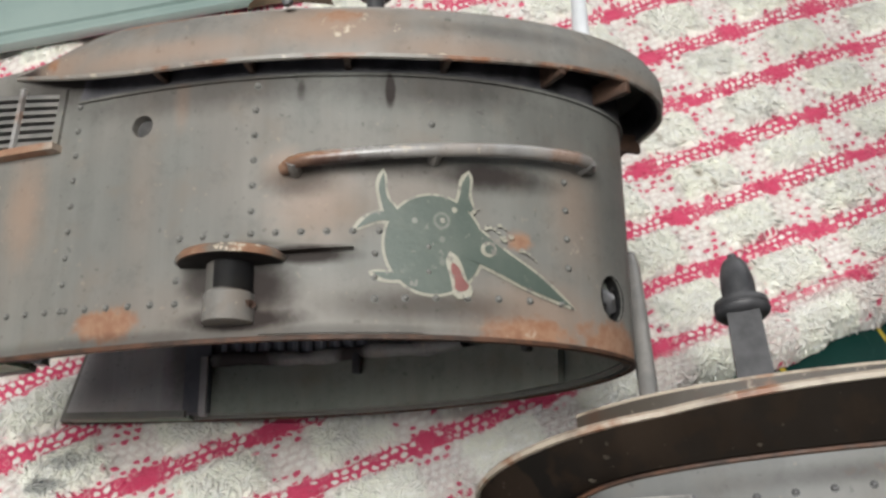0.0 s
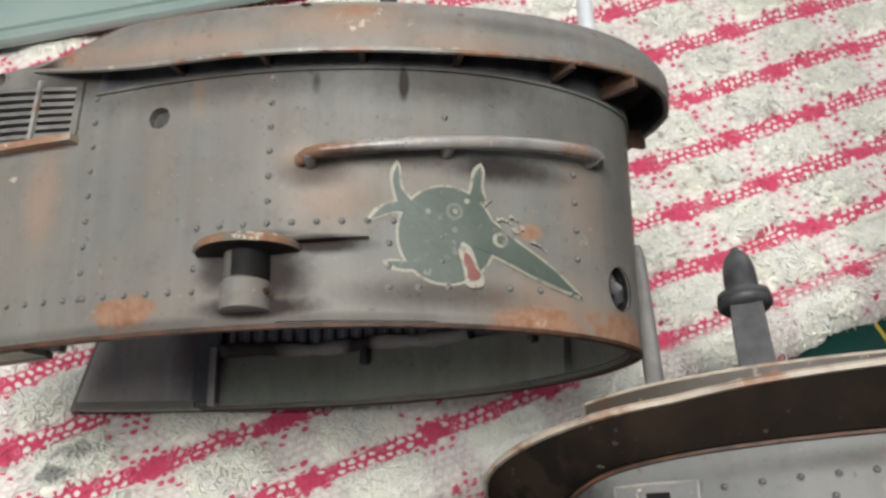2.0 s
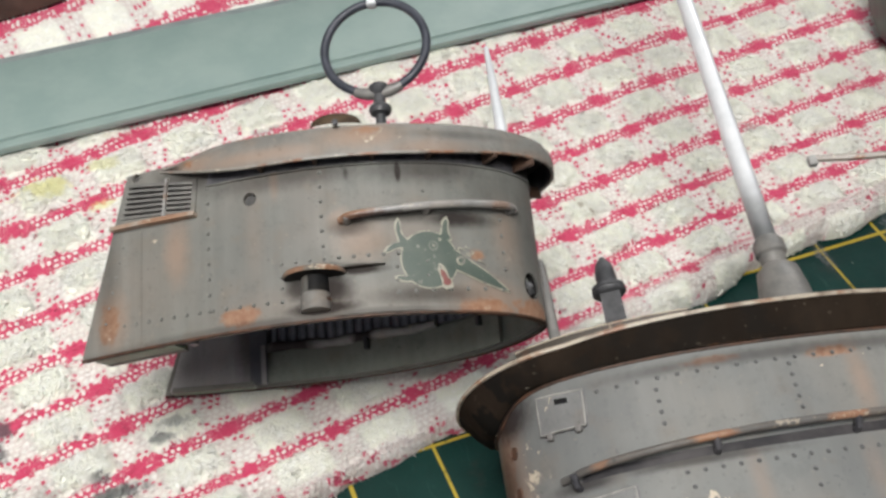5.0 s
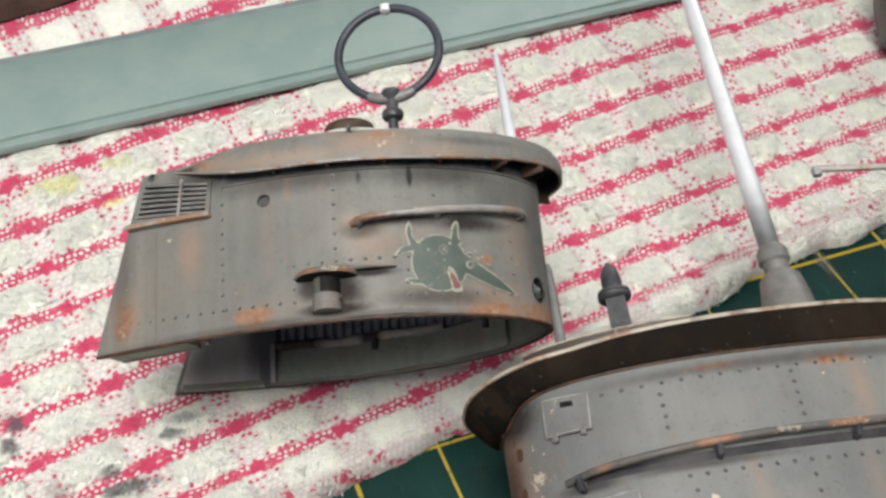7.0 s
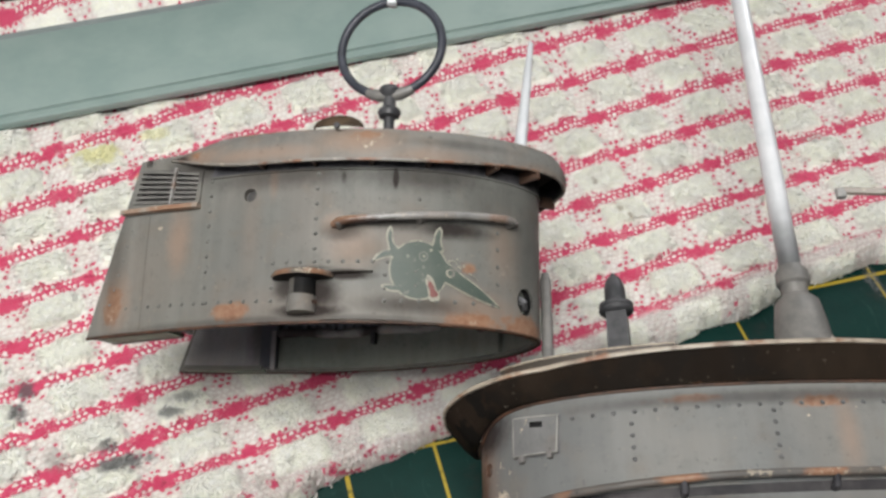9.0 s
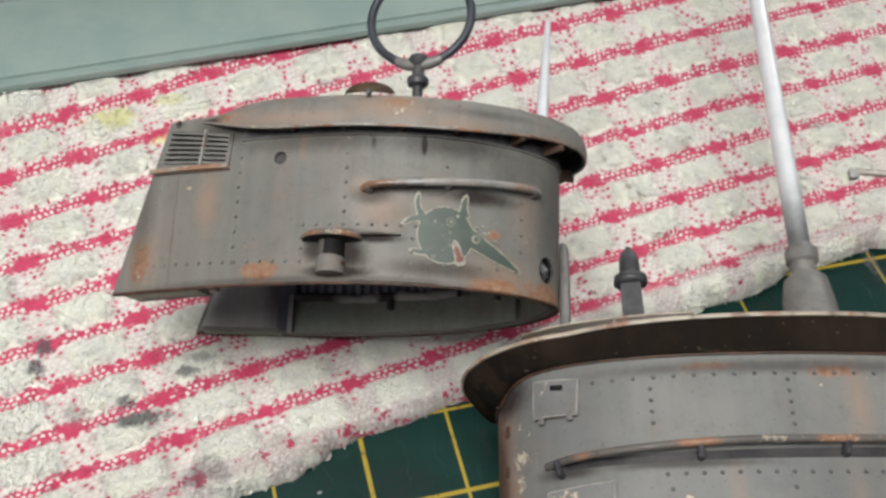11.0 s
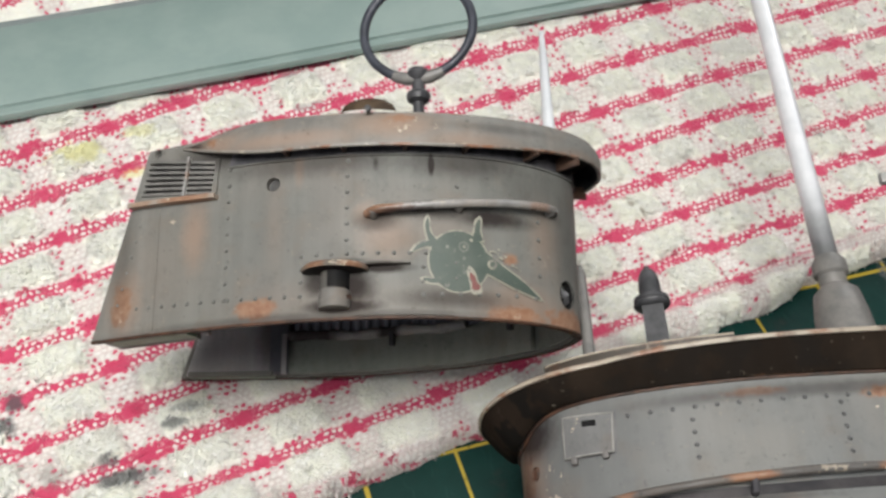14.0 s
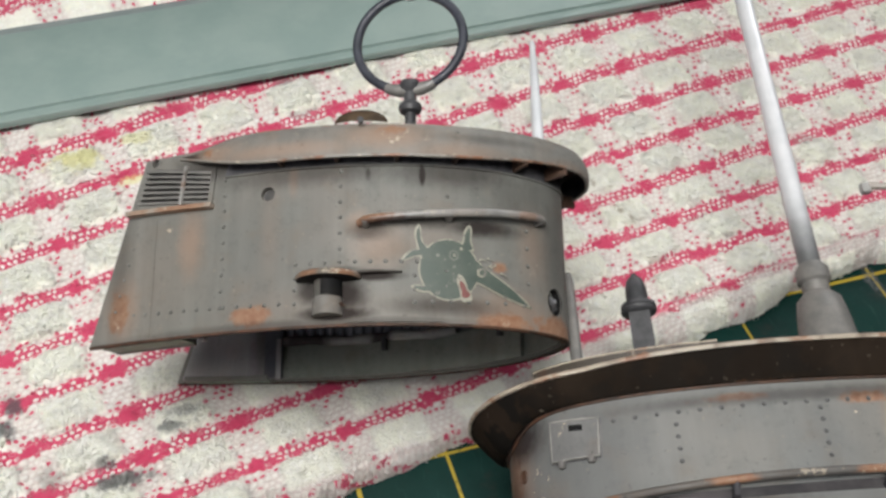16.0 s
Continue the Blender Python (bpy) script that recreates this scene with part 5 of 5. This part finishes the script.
def large_tower():
    """The larger tower, on its side on the mat."""
    hull = Hull((1.8163, -0.9943, 0.359, -0.0861), 0.02, -6.4, 0.0, 1.0)
    near, far = 1, -1
    m = tower_pose((2.798, -1.5654, 1.0925), (-0.964, 0.257, -0.0681), (-0.122, -0.2001, 0.9722), (0.2362, 0.9455, 0.2242))
    t = thing("large_conning_tower", m, "grey rust-streaked model conning tower lying on the green cutting mat", "model")
    wall = part("wall", hull.plate(-1, 1, 110, 0.0, 1.96, 13, 0.0, 0.07), T2_PAINT, t)
    part("inner_lining", hull.plate(-0.97, 0.97, 90, 0.03, 0.66, 4, -0.074, 0.02), INSIDE_PALE, t, "pale blue-green lower strake inside")
    # upper lining and inner deck are black to paint the shade inside the hull
    part("upper_lining", hull.plate(-0.97, 0.97, 90, 0.66, 1.7, 4, -0.074, 0.03), SHADE_BLACK, t, "upper inside of the wall, painted black as shade")
    part("aft_wall", box(0.07, 2 * hull.half(-6.35), 1.9, Matrix.Translation((-6.37, 0, 0.95)), 0.01), T2_PAINT, t)
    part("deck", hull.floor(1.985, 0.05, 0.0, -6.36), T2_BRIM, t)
    part("inner_deck", hull.floor(1.0, 0.05, 0.1, -6.3), SHADE_BLACK, t)
    part("bottom_lip", hull.plate(-0.99, 0.99, 110, 0.0, 0.045, 1, 0.012, 0.012), T2_PAINT, t)

    def rim(x0, low, high, flare, thick, n=120):
        sb = hull.s_of(x0, 1.7, 1)
        def sheet(d):
            rows = []
            for i in range(8):
                f = i / 7
                row = []
                for j in range(n + 1):
                    s = -sb + 2 * sb * j / n
                    x = hull.flat(s, 1.7).x
                    z = low(x) + (high(x) - low(x)) * f
                    row.append(hull.at(s, 1.7, 0.006 + flare(x) * (0.12 + 0.88 * f ** 0.8) + d) + Vector((0, 0, z - 1.7)))
                rows.append(row)
            return rows
        return slab(sheet(thick), sheet(0.0))

    end = lambda x, k: min(max((x + 3.95) / k, 0), 1)
    low = lambda x: 1.81 + 0.08 * (1 - end(x, 0.7)) ** 2 - 0.16 * math.exp(min(x, 0) / 0.10)
    high = lambda x: 1.90 + 0.21 * math.sin(end(x, 0.55) * math.pi / 2) - 0.144 * math.exp(min(x, 0) / 0.8)
    flare = lambda x: 0.03 + 0.08 * end(x, 1.0) + 0.33 * min(max(x + 0.6, 0), 0.6)
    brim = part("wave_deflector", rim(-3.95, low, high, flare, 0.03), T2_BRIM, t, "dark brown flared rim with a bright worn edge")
    joint = [hull.flat(s, 1.7) for s in (-hull.s_of(-3.7, 1.7, 1) * (1 - i / 60) for i in range(121))]
    part("rim_joint", tube([hull.at(hull.s_of(p.x, 1.7, 1 if p.y > 0 else -1), 1.7, 0.012) + Vector((0, 0, low(p.x) - 0.006 - 1.7)) for p in joint], 0.014, 6), DARKRUST_PAINT, brim, "dark rusty joint under the rim")
    sb = hull.s_of(-3.5, 1.7, 1)
    pts = []
    for j in range(121):
        s = -sb + 2 * sb * j / 120
        x = hull.flat(s, 1.7).x
        pts.append(hull.at(s, 1.7, 0.026 + flare(x)) + Vector((0, 0, high(x) + 0.004 - 1.7)))
    part("rim_edge", tube(pts, 0.023, 6), EDGE, brim, "worn pale edge")
    for side in (near, far):
        s0, s1 = hull.s_of(-0.22, 1.7, side), hull.s_of(-1.64, 1.7, side)
        deck_edge = part("deck_plate", hull.plate(s0, s1, 30, 2.06, 2.168, 1, 0.075, 0.06), DECKPLATE, brim, "pale chipped edge of the deck plate")
        part("plate_edge", tube([hull.at(s0 + (s1 - s0) * i / 30, 2.170, 0.066) for i in range(31)], 0.013, 6), EDGE, deck_edge)

    # hatches
    h1 = part("upper_hatch", hull.patch(((-0.62, 1.345), (-0.28, 1.365), (-0.29, 1.70), (-0.645, 1.655)), near, 0.045, 0.045), HATCH, t, "small riveted access plate")
    part("slot", hull.patch(((-0.52, 1.575), (-0.42, 1.59), (-0.42, 1.64), (-0.52, 1.625)), near, 0.049, 0.01, 2), BLACK, h1)
    for x in (-0.34, -0.56):
        part("hinge", box(0.055, 0.07, 0.05, hull.on(x, 1.335, near, 0.03), 0.015), T2_NOSE, h1)
    h2 = part("lower_hatch", hull.patch(((-0.86, 0.25), (-0.385, 0.245), (-0.375, 0.70), (-0.885, 0.745)), near, 0.045, 0.045), HATCH, t, "square riveted access plate with hinges")
    for x, z in ((-0.385, 0.30), (-0.385, 0.64)):
        part("hinge", box(0.06, 0.07, 0.06, hull.on(x, z, near, 0.03), 0.015), MIDGREY, h2)
    rv = rivet_mesh(RIVET2)
    set_rivets(hull, h2, rv, near, [(-0.48, 0.66), (-0.62, 0.68), (-0.78, 0.70), (-0.80, 0.52), (-0.80, 0.33), (-0.62, 0.29), (-0.47, 0.29), (-0.58, 0.47)])
    for ob in h2.children:
        if ob.name.startswith("rivet"):
            ob.matrix_local = ob.matrix_local @ Matrix.Translation((0, 0, 0.049 * U))
    for hatch, corners in ((h1, ((-0.62, 1.345), (-0.28, 1.365), (-0.29, 1.70), (-0.645, 1.655))), (h2, ((-0.86, 0.25), (-0.385, 0.245), (-0.375, 0.70), (-0.885, 0.745)))):
        loop = []
        for (x0, z0), (x1, z1) in zip(corners, corners[1:] + corners[:1]):
            loop += [hull.at(hull.s_of(x0 + (x1 - x0) * i / 6, z0 + (z1 - z0) * i / 6, near), z0 + (z1 - z0) * i / 6, 0.043) for i in range(6)]
        part("worn_edge", tube(loop + loop[:1], 0.009, 5), HATCH_EDGE, hatch, "pale worn edge")
        gap = [(sum(p[0] for p in corners) / 4 + 1.09 * (x - sum(p[0] for p in corners) / 4), sum(p[1] for p in corners) / 4 + 1.09 * (z - sum(p[1] for p in corners) / 4)) for x, z in corners]
        part("grimy_joint", hull.patch(gap, near, 0.004, 0.004), GRIME, hatch, "dark grime round the plate")
    for x, z, r in ((-0.05, 1.36, 0.05), (-0.04, 1.00, 0.045)):
        part("drain_hole", lathe([(r * 1.2, 0.0), (r * 1.1, 0.012), (r, 0.004), (r * 0.5, 0.002)], 14, m=hull.on(x, z, near)), DARKRUST_PAINT, t, "rusted round hole")
    places = column(-1.22, 1.22, 1.52, 4) + column(-2.36, 1.18, 1.57, 5) + line(-1.30, -3.45, 0.785, 0.785, 16) + line(-0.75, -3.6, 1.62, 1.63, 18) + column(-1.33, 0.14, 0.66, 4) + column(-2.30, 0.12, 0.66, 5)
    places += column(-3.35, 0.14, 0.66, 4) + column(-3.30, 1.18, 1.57, 4) + column(-0.24, 0.10, 0.55, 5) + line(-4.65, -5.6, 0.785, 0.785, 7) + column(-4.75, 0.2, 0.66, 4)
    set_rivets(hull, wall, rv, near, places)

    # long spray rail, ladder
    wall_rail(hull, near, -0.36, -6.0, 0.93, 0.955, 0.12, 0.033, (0.02, 0.215, 0.42, 0.62, 0.72, 0.9), SPRAY, t, "spray_rail", 0.085, UNDER, 0.10)
    wall_rail(hull, far, -0.36, -6.0, 0.91, 0.93, 0.12, 0.035, (0.01, 0.215, 0.42, 0.62, 0.9), BRASS, t, "spray_rail", 0.085)
    # thin dark plate that paints the spray rail's shadow on the wall
    part("rail_shadow_strip", hull.patch(((-3.75, 0.915), (-0.5, 0.88), (-0.5, 0.95), (-3.75, 1.0)), near, 0.006, 0.006, 24), BAND, t, "dark band painted as the shadow below the rail")
    part("ladder_strip", hull.patch(((-4.33, 0.05), (-3.76, 0.05), (-3.87, 1.78), (-4.53, 1.78)), near, 0.008, 0.008, 12), NAVY, t, "dark painted strip behind the rungs")
    for x0, x1, z in ((-3.80, -4.36, 1.47), (-3.83, -4.35, 1.005), (-3.80, -4.35, 0.515)):
        a, b = hull.s_of(x0, z, near), hull.s_of(x1, z, near)
        pts = [hull.at(a, z - 0.05, 0.0), hull.at(a, z - 0.01, 0.14), hull.at(a + (b - a) * 0.08, z, 0.165), hull.at((a + b) / 2, z, 0.17), hull.at(b - (b - a) * 0.08, z, 0.165), hull.at(b, z - 0.01, 0.14), hull.at(b, z - 0.05, 0.0)]
        part("rung", tube(pts, 0.032, 8), RUNG, t, "dark worn ladder rung with pale chips")
        part("rung_plate", hull.patch(((x1 + 0.03, z - 0.16), (x0 - 0.03, z - 0.16), (x0 - 0.03, z - 0.01), (x1 + 0.03, z - 0.01)), near, 0.06, 0.06, 4), STEP, t)
    grille = part("grille", hull.patch(((-4.52, 1.65), (-3.90, 1.65), (-3.91, 1.80), (-4.58, 1.80)), near, 0.02, 0.02), NAVY, t, "perforated dark plate")
    hole = finish(lathe([(0.02, 0.0), (0.018, 0.003)], 8), "hole", BLACK)
    for i in range(10):
        for j in range(3):
            ob = new("hole", hole)
            ob.parent = grille
            h = hull.on(-3.945 - 0.064 * i - 0.02 * (j % 2), 1.68 + 0.046 * j, near, 0.022)
            h.translation *= U
            ob.matrix_local = h

    # fairing at the foot of the nose
    def nose_sheet(d, f0=0.0, f1=0.62, n=9):
        rows = []
        for i in range(n):
            f = f0 + (f1 - f0) * i / (n - 1)
            row = []
            for j in range(41):
                a = -math.pi / 2 + math.pi * j / 40
                x = (1.30 - d) * (0.02 + 0.98 * max(math.cos(a), 0) ** 0.75)
                y = (0.50 - d) * math.sin(a)
                h = 0.66 - 0.06 * x - 0.24 * x * x
                z0 = -0.11 - 0.02 * x - 0.13 * y
                z = z0 + (h - z0) * min(f / 0.8, 1.0) ** 0.9
                shrink = 1 - 0.30 * max((f - 0.66) / 0.34, 0) ** 1.5
                row.append(Vector((x * shrink - 0.05, y * shrink, z)))
            rows.append(row)
        return rows
    inner = slab(nose_sheet(0.052), nose_sheet(0.062))
    fair = part("compass_fairing", slab(nose_sheet(0.0), nose_sheet(0.05)), T2_NOSE, t, "rounded fairing with flaking pale paint")
    part("fairing_lining", inner, INSIDE, fair, "pale green-grey inside of the fairing")
    part("shoulder", slab(nose_sheet(0.0, 0.622, 1.0), nose_sheet(0.05, 0.622, 1.0)), SHOULDER, fair, "blue-grey worn shoulder")
    rows = nose_sheet(0.0, 0.622, 1.0)[-1]
    bm = bmesh.new()
    grid_faces(bm, [[Vector((p.x * f, p.y * f, p.z + 0.01 * (1 - f))) for p in rows] for f in (1.0, 0.8, 0.5, 0.2)])
    part("fairing_top", bm, SHOULDER, fair, "blue-grey top of the fairing")
    part("fairing_lip", tube([Vector((p.x * 0.93 - 0.02, p.y * 0.93, p.z + 0.03)) for p in nose_sheet(0.0)[0]], 0.035, 8), DARKRUST_PAINT, fair, "dark rusty lower lip")
    fm = Matrix.Translation((0.40, 0.475, 0.26)) @ Matrix.Rotation(radians(-97), 4, "X") @ Matrix.Rotation(radians(9), 4, "Y")
    plate = part("plate", box(0.50, 0.22, 0.06, fm, 0.012), SLOTPLATE, fair, "thin pinkish plate with two slots")
    for sx in (-0.14, 0.14):
        part("slot", box(0.09, 0.06, 0.03, fm @ Matrix.Translation((sx, -0.05, 0.022))), BLACK, plate)
        part("slot_bar", box(0.014, 0.06, 0.03, fm @ Matrix.Translation((sx, -0.05, 0.026))), SLOTPLATE, plate)

    # pegs below, periscope and fittings above
    for x, y, r, z1 in ((-0.46, 0.05, 0.27, -1.7), (-3.12, 0.05, 0.28, -2.0)):
        peg = part("peg", lathe([(r * 0.96, z1), (r, z1 + 0.06), (r, -0.10), (r, 0.02)], 28, m=Matrix.Translation((x, y, 0))), PEG, t, "pale scuffed plastic peg")
        part("socket", lathe([(r * 1.005, 0.0), (r * 1.02, 0.05), (r * 1.02, 0.9)], 28, m=Matrix.Translation((x, y, 0))), INSIDE, peg)
    peri = part("periscope", lathe([(0.40, 1.75), (0.33, 2.1), (0.255, 2.9), (0.215, 3.12), (0.13, 3.2), (0.135, 3.3), (0.165, 3.33), (0.165, 3.45), (0.12, 3.52)], 28, m=Matrix.Translation((-3.16, -0.08, 0))), MIDGREY, t, "grey periscope foot with a polished tube")
    part("tube", lathe([(0.112, 3.45), (0.11, 4.3), (0.098, 6.0), (0.085, 9.0), (0.05, 9.05)], 24, m=Matrix.Translation((-3.16, -0.08, 0))), TUBE, peri, "bright polished metal tube")
    bm_at = Matrix.Translation((-1.37, -0.08, -0.08))
    bollard = part("bollard", lathe([(0.175, 1.80), (0.155, 2.6), (0.143, 3.10), (0.140, 3.15)], 4, m=bm_at @ Matrix.Rotation(0.55, 4, "Z")), DARK, t, "dark grey capped post with a square shaft", smooth=20)
    part("collar", lathe([(0.10, 3.13), (0.148, 3.135), (0.172, 3.155), (0.176, 3.175), (0.160, 3.190), (0.172, 3.205), (0.168, 3.235), (0.12, 3.25)], 24, m=bm_at), DARK, bollard)
    part("cap", lathe([(0.106, 3.24), (0.107, 3.35), (0.102, 3.42), (0.086, 3.49), (0.058, 3.535), (0.034, 3.548), (0.028, 3.575), (0.012, 3.585)], 20, m=bm_at), DARK, bollard)
    part("foot_brace", tube([(-3.30, 0.05, 2.75), (-3.52, 0.12, 2.52), (-3.80, 0.20, 2.28), (-3.98, 0.25, 2.08)], 0.030, 8), RAILPALE, peri, "thin pale brace beside the foot")
    part("bollard_arm", tube([(-1.60, 0.0, 1.9), (-1.60, 0.0, 2.45), (-1.57, -0.02, 2.58), (-1.46, -0.06, 2.64)], 0.034, 8), MIDGREY, t, "pale metal bracket beside the post")

    # railing of the aft platform
    rail = part("railing", tube(spline([(-3.46, 0.85, 3.86), (-3.8, 0.95, 3.77), (-4.2, 1.06, 3.69), (-4.75, 1.1, 3.68), (-5.1, 1.12, 3.73), (-5.6, 1.15, 3.88), (-6.2, 1.2, 4.02), (-6.9, 1.2, 4.05)]), 0.036, 8), RAILPALE, t, "pale bent wire railing")
    part("rail_end", box(0.09, 0.08, 0.11, Matrix.Translation((-3.45, 0.85, 3.83)), 0.02), RAILGREY, rail)
    for foot, head, r in (((-4.45, 1.08, 2.04), (-4.78, 1.1, 3.62), 0.04), ((-5.02, 1.15, 2.2), (-5.06, 1.12, 3.68), 0.05), ((-6.05, 1.3, 2.3), (-6.1, 1.2, 3.98), 0.04)):
        post = part("stanchion", tube([foot, (Vector(foot) * 0.5 + Vector(head) * 0.5), head], [r * 1.25, r, r * 0.9], 8), RAILPALE, rail)
        part("stanchion_foot", lathe([(0.05, -0.06), (0.085, -0.03), (0.09, 0.02), (0.07, 0.06), (0.045, 0.08)], 12, m=Matrix.Translation(foot)), LEDGE, post, "rust-brown foot")
    part("mid_rail", tube(spline([(-4.55, 1.08, 2.70), (-5.03, 1.12, 2.80), (-5.7, 1.18, 2.98), (-6.5, 1.22, 3.05)]), 0.038, 8), BRASS, rail)

    # flared side of the aft platform
    def wing(d):
        rows = []
        for i in range(9):
            f = i / 8
            row = []
            for j in range(25):
                g = j / 24
                x = -3.98 - 2.77 * g
                q = max((-4.55 - x) / 2.2, 0.0)
                y0 = 1.16 - 0.05 * g
                grow = math.sin(min(q * 1.4, 1) * math.pi / 2)
                z0, z1 = 1.90 - 0.82 * grow, 1.97 + 0.34 * grow
                row.append(Vector((x, y0 + 0.5 * grow * f ** 1.4 + d, z0 + (z1 - z0) * f)))
            rows.append(row)
        return rows
    wing_part = part("platform_wing", slab(wing(0.0), wing(-0.05)), WING, t, "rusty dark brown flared platform side")
    part("wing_edge", tube([p for p in wing(0.0)[-1]], 0.03, 6), LEDGE, wing_part, "rusty upper edge")
    part("platform", box(2.4, 2.3, 0.08, Matrix.Translation((-5.75, 0, 1.95)), 0.02), T2_BRIM, t)


SPRAY = hull_paint("spray_rail_paint", (0.105, 0.100, 0.096), (0.14, 0.125, 0.11), stains=[(-0.62, 1.1, 1.0, 0.10, 0.5, 0.2, 0.6), (-1.5, 1.3, 1.02, 0.22, 0.5, 0.2, 0.85), (-2.65, 1.35, 1.02, 0.22, 0.5, 0.2, 0.8), (-4.0, 1.35, 1.02, 0.35, 0.5, 0.2, 0.8)], chips=[(-3.0, 1.3, 1.05, 3.0, 0.8, 0.2, 0.55)], general=0.9, rough=0.4)


def tube_paint():
    """Bare tube, shaded to grey where the foot's paint was sprayed over it."""
    k = Nodes("periscope_tube")
    sep = k.node("ShaderNodeSeparateXYZ")
    k.put(sep.inputs[0], k.pos)
    grey = k.ramp(k.math("ADD", sep.outputs[2], k.math("MULTIPLY", k.noise(3.0), 0.5)), 4.75, 3.75)
    col = k.mix(k.ramp(k.noise(4.0), 0.35, 0.68), (0.78, 0.80, 0.83), (0.87, 0.88, 0.91))
    k.bump(k.noise(60, 3), 0.06, 0.01)
    return k.done(k.mix(grey, col, (0.17, 0.175, 0.18)), 0.33, 0.25)


TUBE = tube_paint()
SHOULDER = hull_paint("shoulder_paint", (0.085, 0.088, 0.105), (0.11, 0.11, 0.125), chips=[(0.9, 0.2, 0.4, 0.5, 0.5, 0.3, 0.8)], general=0.9)
STEP = plain("step_recess_paint", (0.020, 0.021, 0.030), (0.042, 0.043, 0.056), 5.0, 0.5, spec=0.2)
HATCH = hull_paint("hatch_paint", (0.19, 0.192, 0.19), (0.215, 0.21, 0.20), chips=[(-0.47, 0.93, 0.62, 0.10, 0.6, 0.14, 3.0), (-0.75, 1.0, 0.34, 0.12, 0.5, 0.06, 1.3), (-0.36, 0.8, 1.63, 0.07, 0.5, 0.07, 1.6)], washes=[(-0.6, 1.0, 0.26, 0.3, 0.5, 0.06, 0.5)], general=0.9)
SLOTPLATE = plain("slot_plate_paint", (0.20, 0.188, 0.178), (0.25, 0.228, 0.21), 5.0, 0.45)
HATCH_EDGE = plain("hatch_edge_worn", (0.20, 0.195, 0.185), (0.36, 0.35, 0.33), 7.0, 0.4)
BAND = plain("rail_shadow_band", (0.020, 0.019, 0.022), (0.055, 0.050, 0.052), 3.0, 0.55, spec=0.25)
DECKPLATE = rusty_bar("deck_plate_paint", (0.060, 0.050, 0.040), 0.25)
EDGE = rusty_bar("worn_edge_primer", (0.42, 0.36, 0.29), 0.42)
GRIME = plain("joint_grime", (0.10, 0.10, 0.105), (0.17, 0.165, 0.165), 5.0, 0.5)
# washes near z = -0.1 paint shade on the peg tops; lower ones are stains
PEG = hull_paint("peg_plastic", (0.19, 0.186, 0.168), (0.23, 0.212, 0.176), stains=[(-0.46, 0.25, -0.22, 0.3, 0.4, 0.06, 0.6)], washes=[(-3.26, 0.25, -0.50, 0.24, 0.5, 0.30, 1.0), (-3.30, 0.25, -0.75, 0.12, 0.5, 0.35, 0.8), (-3.2, 0.3, -0.15, 0.4, 0.5, 0.25, 0.8), (-0.46, 0.3, -0.1, 0.5, 0.4, 0.22, 0.9), (-0.36, 0.3, -0.8, 0.10, 0.4, 0.6, 0.5)], general=1.0)
RIVET2 = rivet_paint("rivet_paint_dark", (0.11, 0.11, 0.112), (0.07, 0.07, 0.072))
large_tower()


def bottle():
    axis = Vector((0.97, -0.22, 0.0)).normalized()
    side = Vector((0, 0, 1)).cross(axis)
    turn = Matrix((Vector((0, 0, 1)), side, axis)).transposed().to_4x4()
    m = Matrix.Translation(Vector((12.30, 5.30, CLOTH_TOP + 1.10)) * U) @ turn
    b = thing("paint_bottle", m, "grey plastic bottle with a dark blue label lying on the cloth", "bottle")
    grey = plain("bottle_plastic", (0.07, 0.075, 0.068), (0.10, 0.105, 0.095), 1.0, 0.35, spec=0.5)
    label = plain("bottle_label", (0.022, 0.020, 0.045), (0.035, 0.032, 0.065), 1.5, 0.4)
    part("body", lathe([(0.35, 0.0), (0.75, 0.05), (0.98, 0.22), (1.1, 0.55), (1.12, 0.9), (1.12, 6.0), (0.8, 6.2)], 40), grey, b)
    part("label", lathe([(1.10, 0.72), (1.135, 0.75), (1.135, 5.0), (1.123, 5.01)], 40), label, b, "dark blue wrap-around label")


def dark_rag():
    """A crumpled dark cloth beyond the bar."""
    bm = bmesh.new()
    rows = []
    for i in range(15):
        f = i / 14
        row = []
        for j in range(25):
            a = 2 * math.pi * j / 24
            r = math.sin(math.pi * 0.5 * (1 - f)) ** 0.6 if f < 1 else 0.01
            w = 1 + 0.10 * math.sin(3 * a + 4 * f) + 0.06 * math.sin(7 * a + 1 + 9 * f)
            row.append((2.6 * r * w * math.cos(a), 1.2 * r * w * math.sin(a), 1.15 * f * (1 + 0.12 * math.sin(2 * a + 5 * f))))
        rows.append(row)
    grid_faces(bm, rows)
    solo("dark_rag", bm, plain("dark_rag_cotton", (0.035, 0.018, 0.014), (0.075, 0.035, 0.026), 2.0, 0.85), at(RAG[0], RAG[1], 0.34), "crumpled dark brown rag behind the metal bar", "rag")


RAG = (-1.2, 11.2)
bottle()
dark_rag()
